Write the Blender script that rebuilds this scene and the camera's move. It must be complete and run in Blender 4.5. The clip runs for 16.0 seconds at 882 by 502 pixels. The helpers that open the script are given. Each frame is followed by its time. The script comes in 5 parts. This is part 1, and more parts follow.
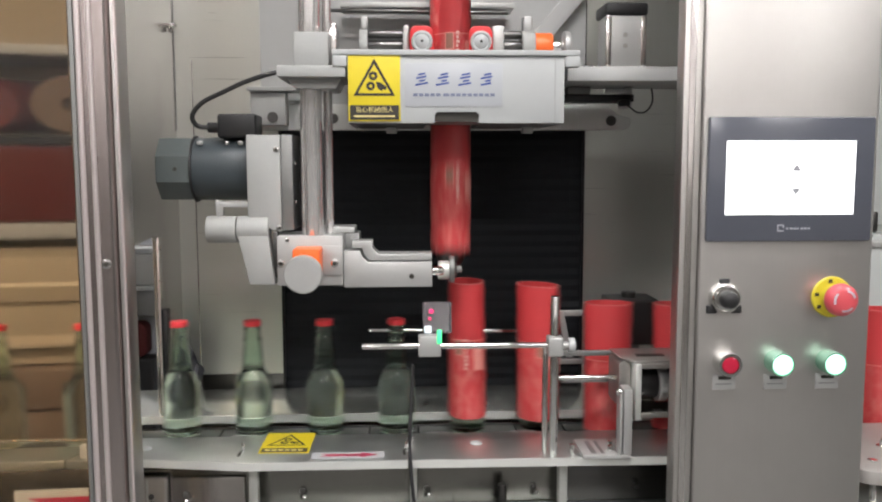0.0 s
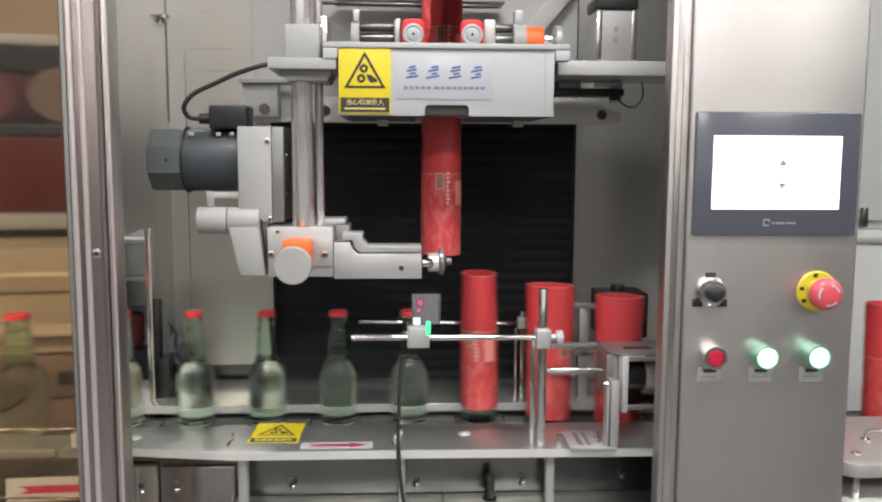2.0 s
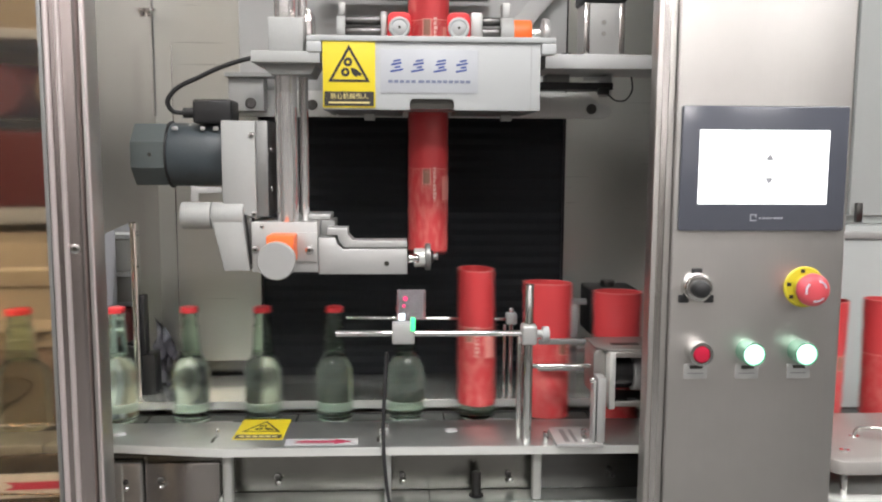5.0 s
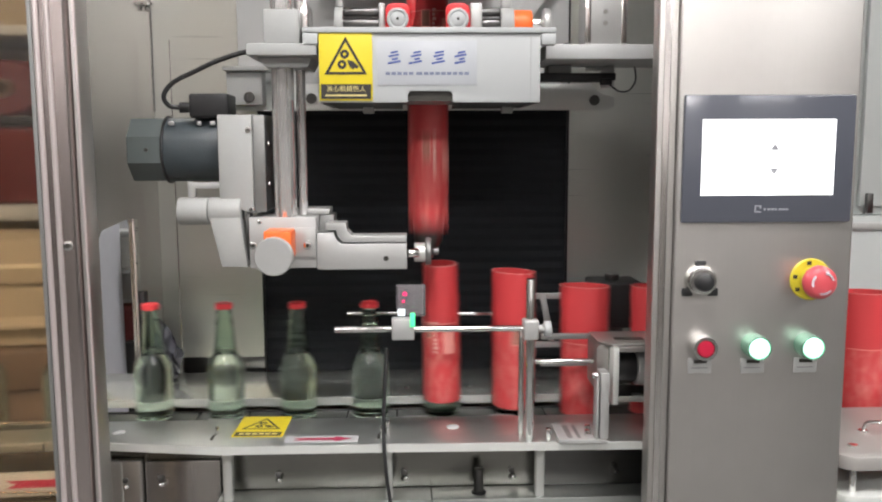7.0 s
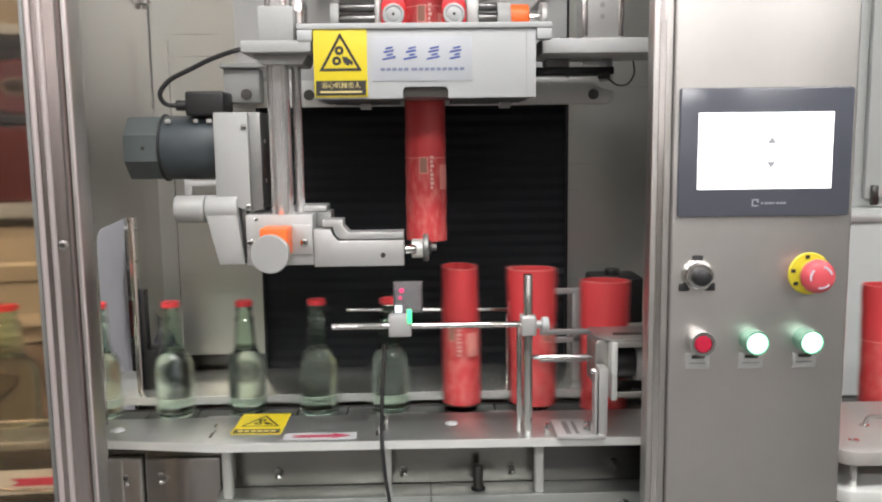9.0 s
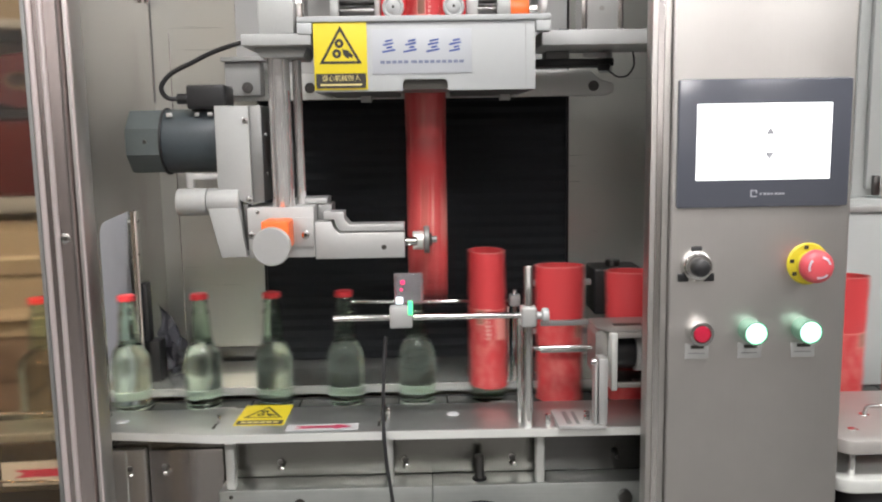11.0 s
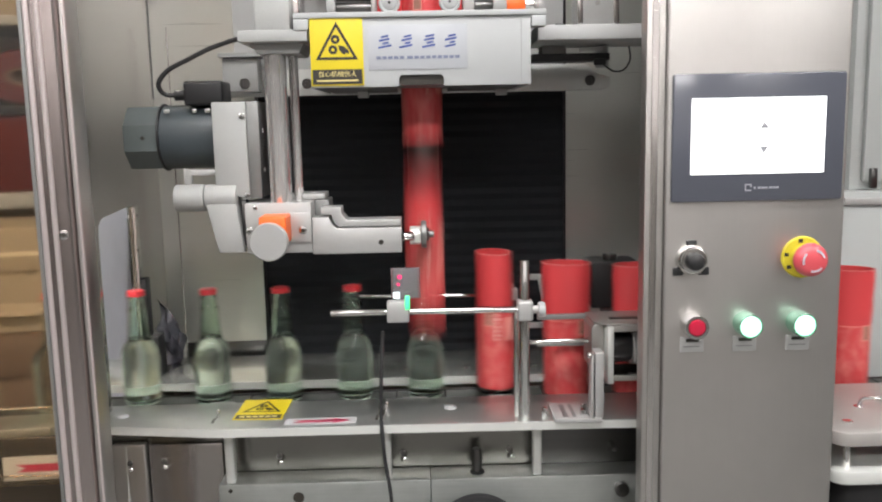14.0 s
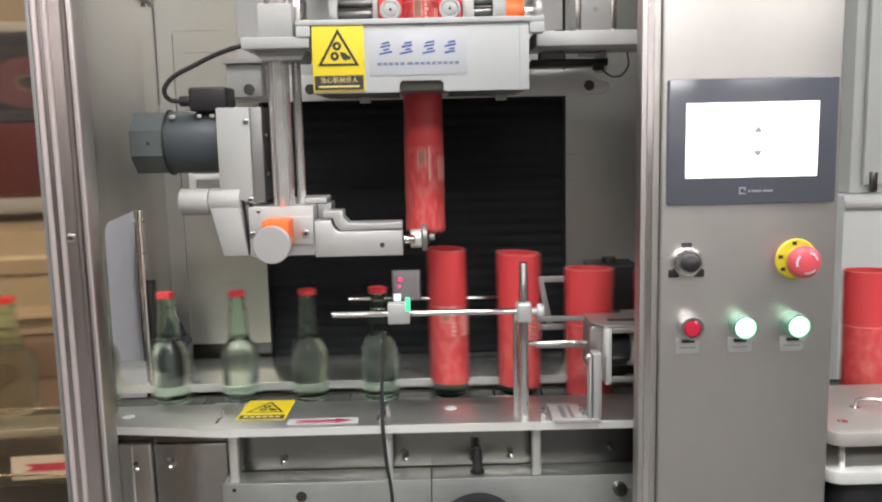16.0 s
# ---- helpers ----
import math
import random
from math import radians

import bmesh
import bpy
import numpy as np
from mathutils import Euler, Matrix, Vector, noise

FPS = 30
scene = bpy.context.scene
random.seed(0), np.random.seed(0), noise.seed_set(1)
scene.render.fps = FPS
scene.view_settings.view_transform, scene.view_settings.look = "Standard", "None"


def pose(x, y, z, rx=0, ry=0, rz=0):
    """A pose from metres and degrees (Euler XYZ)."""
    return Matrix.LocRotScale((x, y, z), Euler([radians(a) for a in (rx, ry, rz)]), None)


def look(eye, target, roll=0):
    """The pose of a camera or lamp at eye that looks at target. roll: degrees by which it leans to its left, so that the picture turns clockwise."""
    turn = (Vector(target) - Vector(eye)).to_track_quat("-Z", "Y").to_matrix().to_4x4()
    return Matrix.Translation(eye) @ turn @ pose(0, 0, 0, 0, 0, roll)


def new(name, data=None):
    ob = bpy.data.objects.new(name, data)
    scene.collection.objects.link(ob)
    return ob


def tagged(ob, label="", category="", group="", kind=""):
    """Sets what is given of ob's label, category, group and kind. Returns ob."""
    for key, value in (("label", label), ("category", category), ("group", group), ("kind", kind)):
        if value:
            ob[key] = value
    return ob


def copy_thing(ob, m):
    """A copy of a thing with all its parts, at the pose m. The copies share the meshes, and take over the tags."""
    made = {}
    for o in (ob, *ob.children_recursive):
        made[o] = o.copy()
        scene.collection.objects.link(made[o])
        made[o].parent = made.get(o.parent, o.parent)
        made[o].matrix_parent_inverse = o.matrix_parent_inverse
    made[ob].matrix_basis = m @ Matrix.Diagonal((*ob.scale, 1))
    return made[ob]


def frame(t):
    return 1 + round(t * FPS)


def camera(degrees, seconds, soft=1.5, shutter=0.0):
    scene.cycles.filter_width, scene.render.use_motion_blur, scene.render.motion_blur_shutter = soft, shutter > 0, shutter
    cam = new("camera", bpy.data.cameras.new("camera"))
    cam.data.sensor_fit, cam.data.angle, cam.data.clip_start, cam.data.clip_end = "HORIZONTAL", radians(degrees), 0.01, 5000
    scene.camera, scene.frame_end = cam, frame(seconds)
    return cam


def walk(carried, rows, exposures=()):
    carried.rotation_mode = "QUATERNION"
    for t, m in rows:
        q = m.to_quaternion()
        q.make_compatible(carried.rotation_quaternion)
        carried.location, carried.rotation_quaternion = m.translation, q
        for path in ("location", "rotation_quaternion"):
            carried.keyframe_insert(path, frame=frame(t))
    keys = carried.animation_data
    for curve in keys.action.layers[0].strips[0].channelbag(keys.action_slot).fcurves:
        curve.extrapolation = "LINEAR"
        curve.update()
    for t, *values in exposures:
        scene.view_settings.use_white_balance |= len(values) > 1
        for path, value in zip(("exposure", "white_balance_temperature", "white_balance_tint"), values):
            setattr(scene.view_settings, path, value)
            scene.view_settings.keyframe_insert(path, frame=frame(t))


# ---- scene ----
cam = camera(54.7, 16.0, soft=2.1, shutter=0.8)
PATH = [
    (0, (-0.011, -1.018, 1.249), (0.086, 0.969, 1.037), -0.1),
    (0.5, (-0.009, -1.016, 1.248), (0.082, 0.969, 1.028), 0.0),
    (1, (-0.009, -1.019, 1.247), (0.09, 0.966, 1.024), 0.2),
    (1.5, (-0.006, -1.023, 1.247), (0.096, 0.962, 1.022), 0.2),
    (2, (-0.001, -1.026, 1.248), (0.103, 0.959, 1.021), 0.3),
    (2.5, (0.005, -1.029, 1.249), (0.104, 0.956, 1.019), 0.3),
    (3, (0.005, -1.031, 1.248), (0.108, 0.953, 1.019), 0.3),
    (3.5, (0.008, -1.031, 1.248), (0.111, 0.953, 1.017), 0.4),
    (4, (0.012, -1.028, 1.247), (0.117, 0.956, 1.015), 0.4),
    (6.5, (0.034, -1.004, 1.247), (0.117, 0.978, 0.998), -0.1),
    (7, (0.037, -1.002, 1.245), (0.112, 0.981, 0.994), -0.2),
    (7.5, (0.041, -0.999, 1.247), (0.115, 0.983, 0.992), -0.3),
    (8, (0.051, -0.993, 1.247), (0.115, 0.989, 0.989), -0.4),
    (8.5, (0.053, -0.993, 1.247), (0.116, 0.989, 0.985), -0.5),
    (9, (0.055, -0.999, 1.247), (0.106, 0.983, 0.983), -0.7),
    (11.5, (0.059, -1.006, 1.247), (0.1, 0.974, 0.962), -1.0),
    (12, (0.059, -1.007, 1.248), (0.095, 0.972, 0.961), -1.1),
    (12.5, (0.061, -1.006, 1.248), (0.09, 0.973, 0.957), -1.3),
    (13, (0.062, -1.006, 1.247), (0.094, 0.972, 0.953), -1.2),
    (13.5, (0.064, -1.007, 1.248), (0.097, 0.97, 0.951), -1.2),
    (14, (0.065, -1.011, 1.249), (0.104, 0.967, 0.953), -1.2),
    (14.5, (0.065, -1.01, 1.25), (0.102, 0.968, 0.953), -1.2),
    (15, (0.067, -1.007, 1.249), (0.098, 0.971, 0.952), -1.3),
    (15.5, (0.069, -1.01, 1.248), (0.098, 0.967, 0.952), -1.4),
    (16, (0.074, -1.03, 1.249), (0.097, 0.95, 0.964), -1.3),
]
walk(cam, [(t, look(eye, target, roll)) for t, eye, target, roll in PATH], [(0, -0.16), (2, -0.10), (4, -0.04), (9, -0.02), (13, 0.0), (16, 0.01)])

# ---- world and lamps ----
world = bpy.data.worlds.new("world")
scene.world = world
world.use_nodes = True
sky = world.node_tree.nodes.new("ShaderNodeTexSky")
sky.sky_type, sky.sun_disc = "NISHITA", False
sky.sun_elevation, sky.sun_rotation = radians(40), radians(200)
world.node_tree.links.new(sky.outputs["Color"], world.node_tree.nodes["Background"].inputs["Color"])
world.node_tree.nodes["Background"].inputs["Strength"].default_value = 0.08

# The unseen row at y = -3.1 is added to brighten south wall and panel top.
LAMP_ROWS = [(-1.9, -0.95), (0.2, -0.95), (2.3, -0.95), (-1.9, -3.1), (0.2, -3.1), (2.3, -3.1), (-1.9, 1.9), (2.3, 1.9)]
LAMP_WATTS = 46
LAMP_Z = 2.86


def ceiling_lamp(x, y):
    data = bpy.data.lights.new("tube_light", "AREA")
    data.shape, data.size, data.size_y = "RECTANGLE", 1.25, 0.28
    data.energy, data.color = LAMP_WATTS, (1.0, 0.977, 0.978)
    ob = new("tube_light", data)
    ob.matrix_world = pose(x, y, LAMP_Z - 0.075)


for lx, ly in LAMP_ROWS:
    ceiling_lamp(lx, ly)
scene.view_settings.exposure = 0.0

# ---- materials ----


def mat(name, color, rough=0.5, metal=0.0, grain=0.0, scale=(40, 40, 40), bump=0.0, bump_scale=300.0, stain=0.0, stain_scale=3.0,
        rough_var=0.0, coat=0.0, transmission=0.0, ior=1.45, emit=None, emit_strength=0.0, alpha=1.0, aniso=0.0):
    m = bpy.data.materials.new(name)
    m.use_nodes = True
    nt = m.node_tree
    p = nt.nodes["Principled BSDF"]
    p.inputs["Base Color"].default_value = (*color, 1)
    p.inputs["Roughness"].default_value = rough
    p.inputs["Metallic"].default_value = metal
    p.inputs["Coat Weight"].default_value = coat
    p.inputs["Coat Roughness"].default_value = 0.12
    p.inputs["Transmission Weight"].default_value = transmission
    p.inputs["IOR"].default_value = ior
    p.inputs["Alpha"].default_value = alpha
    if emit:
        p.inputs["Emission Color"].default_value = (*emit, 1)
        p.inputs["Emission Strength"].default_value = emit_strength
    co = nt.nodes.new("ShaderNodeTexCoord")
    fine = None
    if grain or rough_var or stain:
        mp = nt.nodes.new("ShaderNodeMapping")
        mp.inputs["Scale"].default_value = scale
        nt.links.new(co.outputs["Object"], mp.inputs["Vector"])
        fine = nt.nodes.new("ShaderNodeTexNoise")
        fine.inputs["Scale"].default_value = 1.0
        fine.inputs["Detail"].default_value = 4.0
        nt.links.new(mp.outputs["Vector"], fine.inputs["Vector"])
        big = nt.nodes.new("ShaderNodeTexNoise")
        big.inputs["Scale"].default_value = stain_scale
        big.inputs["Detail"].default_value = 5.0
        big.inputs["Roughness"].default_value = 0.6
        nt.links.new(co.outputs["Object"], big.inputs["Vector"])
        add = nt.nodes.new("ShaderNodeMath")
        add.operation = "MULTIPLY_ADD"
        nt.links.new(fine.outputs["Fac"], add.inputs[0])
        add.inputs[1].default_value = grain
        add.inputs[2].default_value = 1 - grain * 0.5
        add2 = nt.nodes.new("ShaderNodeMath")
        add2.operation = "MULTIPLY_ADD"
        nt.links.new(big.outputs["Fac"], add2.inputs[0])
        add2.inputs[1].default_value = stain
        add2.inputs[2].default_value = 1 - stain * 0.5
        mul = nt.nodes.new("ShaderNodeMath")
        mul.operation = "MULTIPLY"
        nt.links.new(add.outputs[0], mul.inputs[0])
        nt.links.new(add2.outputs[0], mul.inputs[1])
        vm = nt.nodes.new("ShaderNodeVectorMath")
        vm.operation = "SCALE"
        vm.inputs[0].default_value = color
        nt.links.new(mul.outputs[0], vm.inputs["Scale"])
        nt.links.new(vm.outputs[0], p.inputs["Base Color"])
        if rough_var:
            rv = nt.nodes.new("ShaderNodeMath")
            rv.operation = "MULTIPLY_ADD"
            nt.links.new(fine.outputs["Fac"], rv.inputs[0])
            rv.inputs[1].default_value = rough_var
            rv.inputs[2].default_value = rough - rough_var * 0.5
            nt.links.new(rv.outputs[0], p.inputs["Roughness"])
    if bump:
        nb = nt.nodes.new("ShaderNodeTexNoise")
        nb.inputs["Scale"].default_value = bump_scale
        nb.inputs["Detail"].default_value = 3.0
        nt.links.new(co.outputs["Object"], nb.inputs["Vector"])
        b = nt.nodes.new("ShaderNodeBump")
        b.inputs["Strength"].default_value = bump
        b.inputs["Distance"].default_value = 0.001
        nt.links.new(nb.outputs["Fac"], b.inputs["Height"])
        nt.links.new(b.outputs["Normal"], p.inputs["Normal"])
    return m


# The stain holds smudges and also blotchy reflections put into the colour.
STEEL_V = mat("brushed_steel_vertical", (0.572, 0.553, 0.531), 0.39, 1.0, 0.07, (900, 900, 5), stain=0.32, stain_scale=5.5, rough_var=0.09)
STEEL_SIDE = mat("brushed_side_steel", (0.53, 0.505, 0.485), 0.20, 0.9, 0.08, (900, 900, 5), stain=0.25, stain_scale=6, rough_var=0.09)
STEEL_H = mat("brushed_steel_level", (0.66, 0.665, 0.62), 0.28, 0.74, 0.05, (5, 5, 900), stain=0.16, stain_scale=4, rough_var=0.03)
STEEL_DECK = mat("milled_steel_deck", (0.468, 0.492, 0.472), 0.34, 0.85, 0.22, (14, 420, 420), stain=0.38, stain_scale=17, rough_var=0.26, bump=0.06, bump_scale=700)
DECK_PALE = mat("pale_milled_deck", (0.55, 0.59, 0.555), 0.36, 0.35, 0.1, (14, 420, 420), stain=0.22, stain_scale=12, rough_var=0.15)
DECK_REAR = mat("worn_milled_deck", (0.76, 0.785, 0.73), 0.20, 0.80, 0.05, (14, 420, 420), stain=0.25, stain_scale=12, rough_var=0.12)
# Pale base colour carries the highlights of post ribs and infeed guide strip.
HIGHLIGHT_STEEL = mat("painted_highlight_steel", (0.76, 0.675, 0.66), 0.3, 0.75, 0.05, (300, 300, 6), stain=0.12, stain_scale=12, rough_var=0.08)
POLISHED = mat("polished_steel", (0.74, 0.71, 0.69), 0.17, 1.0, 0.06, (400, 400, 4), stain=0.10, rough_var=0.06)
POST_STEEL = mat("post_steel", (0.56, 0.49, 0.475), 0.22, 1.0, 0.1, (500, 500, 4), stain=0.2, stain_scale=6, rough_var=0.08)
CHROME = mat("chrome", (0.76, 0.755, 0.74), 0.09, 1.0, stain=0.08, stain_scale=30, rough_var=0.05)
ALU = mat("anodised_aluminium", (0.455, 0.455, 0.445), 0.40, 0.5, 0.08, (300, 300, 300), bump=0.05, bump_scale=900, stain=0.10, stain_scale=14, rough_var=0.1)
ALU_MID = mat("dull_aluminium_sheet", (0.36, 0.345, 0.325), 0.36, 0.75, 0.1, (300, 300, 300), stain=0.2, stain_scale=20, rough_var=0.1)
ALU_DARK = mat("dark_aluminium", (0.26, 0.26, 0.255), 0.45, 0.7, 0.1, (300, 300, 300), stain=0.2, stain_scale=20)
CAST = mat("cast_grey_paint", (0.345, 0.35, 0.34), 0.45, 0.0, 0.06, (200, 200, 200), bump=0.25, bump_scale=500, stain=0.12, stain_scale=15)
WHITE = mat("white_paint", (0.40, 0.412, 0.412), 0.38, 0.0, 0.03, (80, 80, 80), bump=0.06, bump_scale=600, stain=0.08, stain_scale=7)
WHITE_PLATE = mat("white_back_plate", (0.47, 0.475, 0.468), 0.42, 0.0, 0.04, (60, 60, 60), stain=0.12, stain_scale=5)
FILM = mat("protective_film", (0.47, 0.495, 0.56), 0.25, 0.0, 0.05, (30, 30, 30), stain=0.08, stain_scale=12)
YELLOW = mat("sign_yellow", (0.62, 0.50, 0.02), 0.42, 0.0, 0.04, (120, 120, 120), stain=0.1, stain_scale=25)
INK = mat("sign_black", (0.028, 0.025, 0.02), 0.5, stain=0.2, grain=0.1)
INK_PALE = mat("sign_pale_ink", (0.62, 0.52, 0.22), 0.5, stain=0.1)
BLUE_INK = mat("blue_ink", (0.05, 0.08, 0.27), 0.5, stain=0.1)
GREY_INK = mat("grey_ink", (0.16, 0.18, 0.26), 0.5, stain=0.1)
ARROW_RED = mat("arrow_red", (0.32, 0.02, 0.055), 0.5, stain=0.1)
MOTOR = mat("motor_slate_paint", (0.052, 0.064, 0.072), 0.42, 0.0, 0.12, (150, 150, 150), bump=0.35, bump_scale=380, stain=0.2, stain_scale=16)
MOTOR_CAP = mat("motor_cap_paint", (0.085, 0.10, 0.10), 0.4, 0.0, 0.1, (150, 150, 150), bump=0.3, bump_scale=380, stain=0.2, stain_scale=16)
BLACK = mat("black_plastic", (0.018, 0.018, 0.019), 0.42, stain=0.25, stain_scale=30, grain=0.1, bump=0.15, bump_scale=600)
# Black lifted a little: lens haze is put into the base colour.
BELLOWS = mat("black_bellows_cloth", (0.029, 0.0325, 0.038), 0.75, 0.0, 0.3, (300, 300, 300), bump=0.4, bump_scale=900, stain=0.3, stain_scale=8)
ORANGE = mat("orange_plastic", (0.88, 0.155, 0.03), 0.42, stain=0.12, stain_scale=40, grain=0.05)
RED_RUBBER = mat("red_rubber", (0.62, 0.03, 0.035), 0.5, stain=0.15, stain_scale=30, grain=0.06)
# Skirt steel with the under-deck shade put into its dark base colour.
STEEL_SKIRT = mat("shaded_skirt_steel", (0.26, 0.255, 0.235), 0.24, 1.0, 0.08, (300, 300, 8), stain=0.35, stain_scale=8, rough_var=0.12)
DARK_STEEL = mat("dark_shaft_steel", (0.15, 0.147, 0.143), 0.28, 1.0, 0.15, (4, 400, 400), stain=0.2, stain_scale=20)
HMI_GREY = mat("panel_bezel", (0.074, 0.079, 0.097), 0.22, 0.0, 0.04, (90, 90, 90), stain=0.15, stain_scale=9, coat=0.4)
HMI_MARK = mat("bezel_mark", (0.27, 0.28, 0.31), 0.4, stain=0.1)
SCREEN = mat("lit_screen", (0.8, 0.8, 0.8), 0.3, emit=(0.97, 0.985, 1.0), emit_strength=1.15)
SCREEN_MARK = mat("screen_mark", (0.25, 0.25, 0.27), 0.4, emit=(0.45, 0.45, 0.48), emit_strength=0.15)
ESTOP_YELLOW = mat("estop_yellow", (0.56, 0.47, 0.035), 0.4, stain=0.1, stain_scale=40)
ESTOP_RED = mat("estop_red", (0.56, 0.075, 0.09), 0.33, stain=0.1, stain_scale=40, coat=0.3)
LENS_RED = mat("red_lens", (0.42, 0.012, 0.04), 0.25, coat=0.5)
LENS_GREEN = mat("lit_green_lens", (0.5, 0.9, 0.7), 0.3, emit=(0.60, 1.0, 0.80), emit_strength=1.25)
GREEN_COLLAR = mat("green_lit_collar", (0.32, 0.58, 0.44), 0.18, 0.85, coat=0.3, emit=(0.05, 0.5, 0.25), emit_strength=0.05)
LED_GREEN = mat("lit_green_led", (0.1, 0.9, 0.4), 0.3, emit=(0.05, 1.0, 0.24), emit_strength=0.85)
LED_WHITE = mat("lit_white_led", (0.8, 0.9, 0.95), 0.3, emit=(0.85, 0.95, 1.0), emit_strength=0.35)
LED_RED = mat("lit_red_led", (0.8, 0.05, 0.2), 0.3, emit=(1.0, 0.06, 0.12), emit_strength=0.5)
CAP_RED = mat("cap_red", (0.72, 0.055, 0.065), 0.35, stain=0.1, stain_scale=60)
CARD = mat("cardboard", (0.345, 0.29, 0.212), 0.75, 0.0, 0.1, (20, 20, 200), bump=0.2, bump_scale=200, stain=0.2, stain_scale=4)
WRAP = mat("clear_plastic_wrap", (0.40, 0.40, 0.45), 0.2, 0.6, 0.05, (30, 30, 30), stain=0.2, stain_scale=30)
NAME_FILM = mat("name_film", (0.395, 0.41, 0.432), 0.28, 0.0, 0.04, (30, 30, 30), stain=0.06, stain_scale=12)
COLUMN = mat("ground_column_steel", (0.80, 0.78, 0.765), 0.12, 0.78, 0.06, (500, 500, 4), stain=0.08, rough_var=0.06)
CREAM = mat("cream_panel", (0.62, 0.55, 0.42), 0.6, stain=0.15, stain_scale=2, grain=0.05)
ROLL_BROWN = mat("dull_brown_wrap", (0.15, 0.105, 0.075), 0.45, 0.0, 0.12, (40, 40, 160), stain=0.3, stain_scale=7)
CRIMSON = mat("crimson_cloth", (0.10, 0.014, 0.015), 0.7, stain=0.3, stain_scale=6, grain=0.1)
WALL = mat("painted_wall", (0.60, 0.62, 0.60), 0.7, 0.0, 0.03, (40, 40, 40), bump=0.2, bump_scale=150, stain=0.08, stain_scale=0.8)
WALL_LIGHT = mat("pale_wall", (0.52, 0.495, 0.485), 0.7, 0.0, 0.03, (40, 40, 40), stain=0.08, stain_scale=0.8)
WALL_DARK = mat("dark_wall_band", (0.15, 0.142, 0.132), 0.6, 0.0, 0.05, (40, 40, 40), stain=0.2, stain_scale=0.9)
FLOOR = mat("grey_floor", (0.13, 0.13, 0.125), 0.35, 0.0, 0.12, (60, 60, 60), bump=0.1, bump_scale=90, stain=0.25, stain_scale=1.2)
SLAT_BLACK = mat("black_chain_slat", (0.022, 0.026, 0.023), 0.38, 0.0, 0.2, (60, 300, 300), stain=0.3, stain_scale=20)
BAR_PAINT = mat("pale_bar_paint", (0.68, 0.69, 0.67), 0.45, 0.0, 0.04, (60, 60, 60), stain=0.12, stain_scale=9)
CEILING = mat("ceiling_board", (0.68, 0.68, 0.66), 0.8, 0.0, 0.05, (80, 80, 80), bump=0.3, bump_scale=200, stain=0.08, stain_scale=1.0)
DIFFUSER = mat("lamp_diffuser", (0.9, 0.9, 0.9), 0.5, emit=(1.0, 0.97, 0.93), emit_strength=6.0)
CABINET = mat("cabinet_paint", (0.47, 0.49, 0.48), 0.45, 0.0, 0.04, (60, 60, 60), stain=0.12, stain_scale=3)
PAPER_STEEL = mat("white_paper", (0.74, 0.735, 0.79), 0.55, 0.0, 0.06, (30, 30, 30), stain=0.12, stain_scale=12)
GREY_PRINT = mat("faint_print", (0.55, 0.55, 0.60), 0.6, stain=0.1)


BOTTLE_GLASS = mat("pale_green_glass", (0.86, 0.992, 0.885), 0.01, transmission=1.0, ior=1.37)
TABLE_STEEL = mat("outfeed_table_steel", (0.39, 0.37, 0.35), 0.34, 0.4, 0.1, (300, 14, 300), stain=0.2, stain_scale=12, rough_var=0.15)
EDGE_BRIGHT = mat("bright_edge_metal", (0.70, 0.71, 0.68), 0.32, 0.45, 0.08, (14, 300, 300), stain=0.15, stain_scale=14, rough_var=0.1)
AMBER = mat("amber_acrylic", (0.745, 0.595, 0.42), 0.05, transmission=1.0, ior=1.46)
CLEAR_ACRYLIC = mat("frosted_acrylic", (0.75, 0.72, 0.75), 0.2, transmission=0.9, ior=1.3)


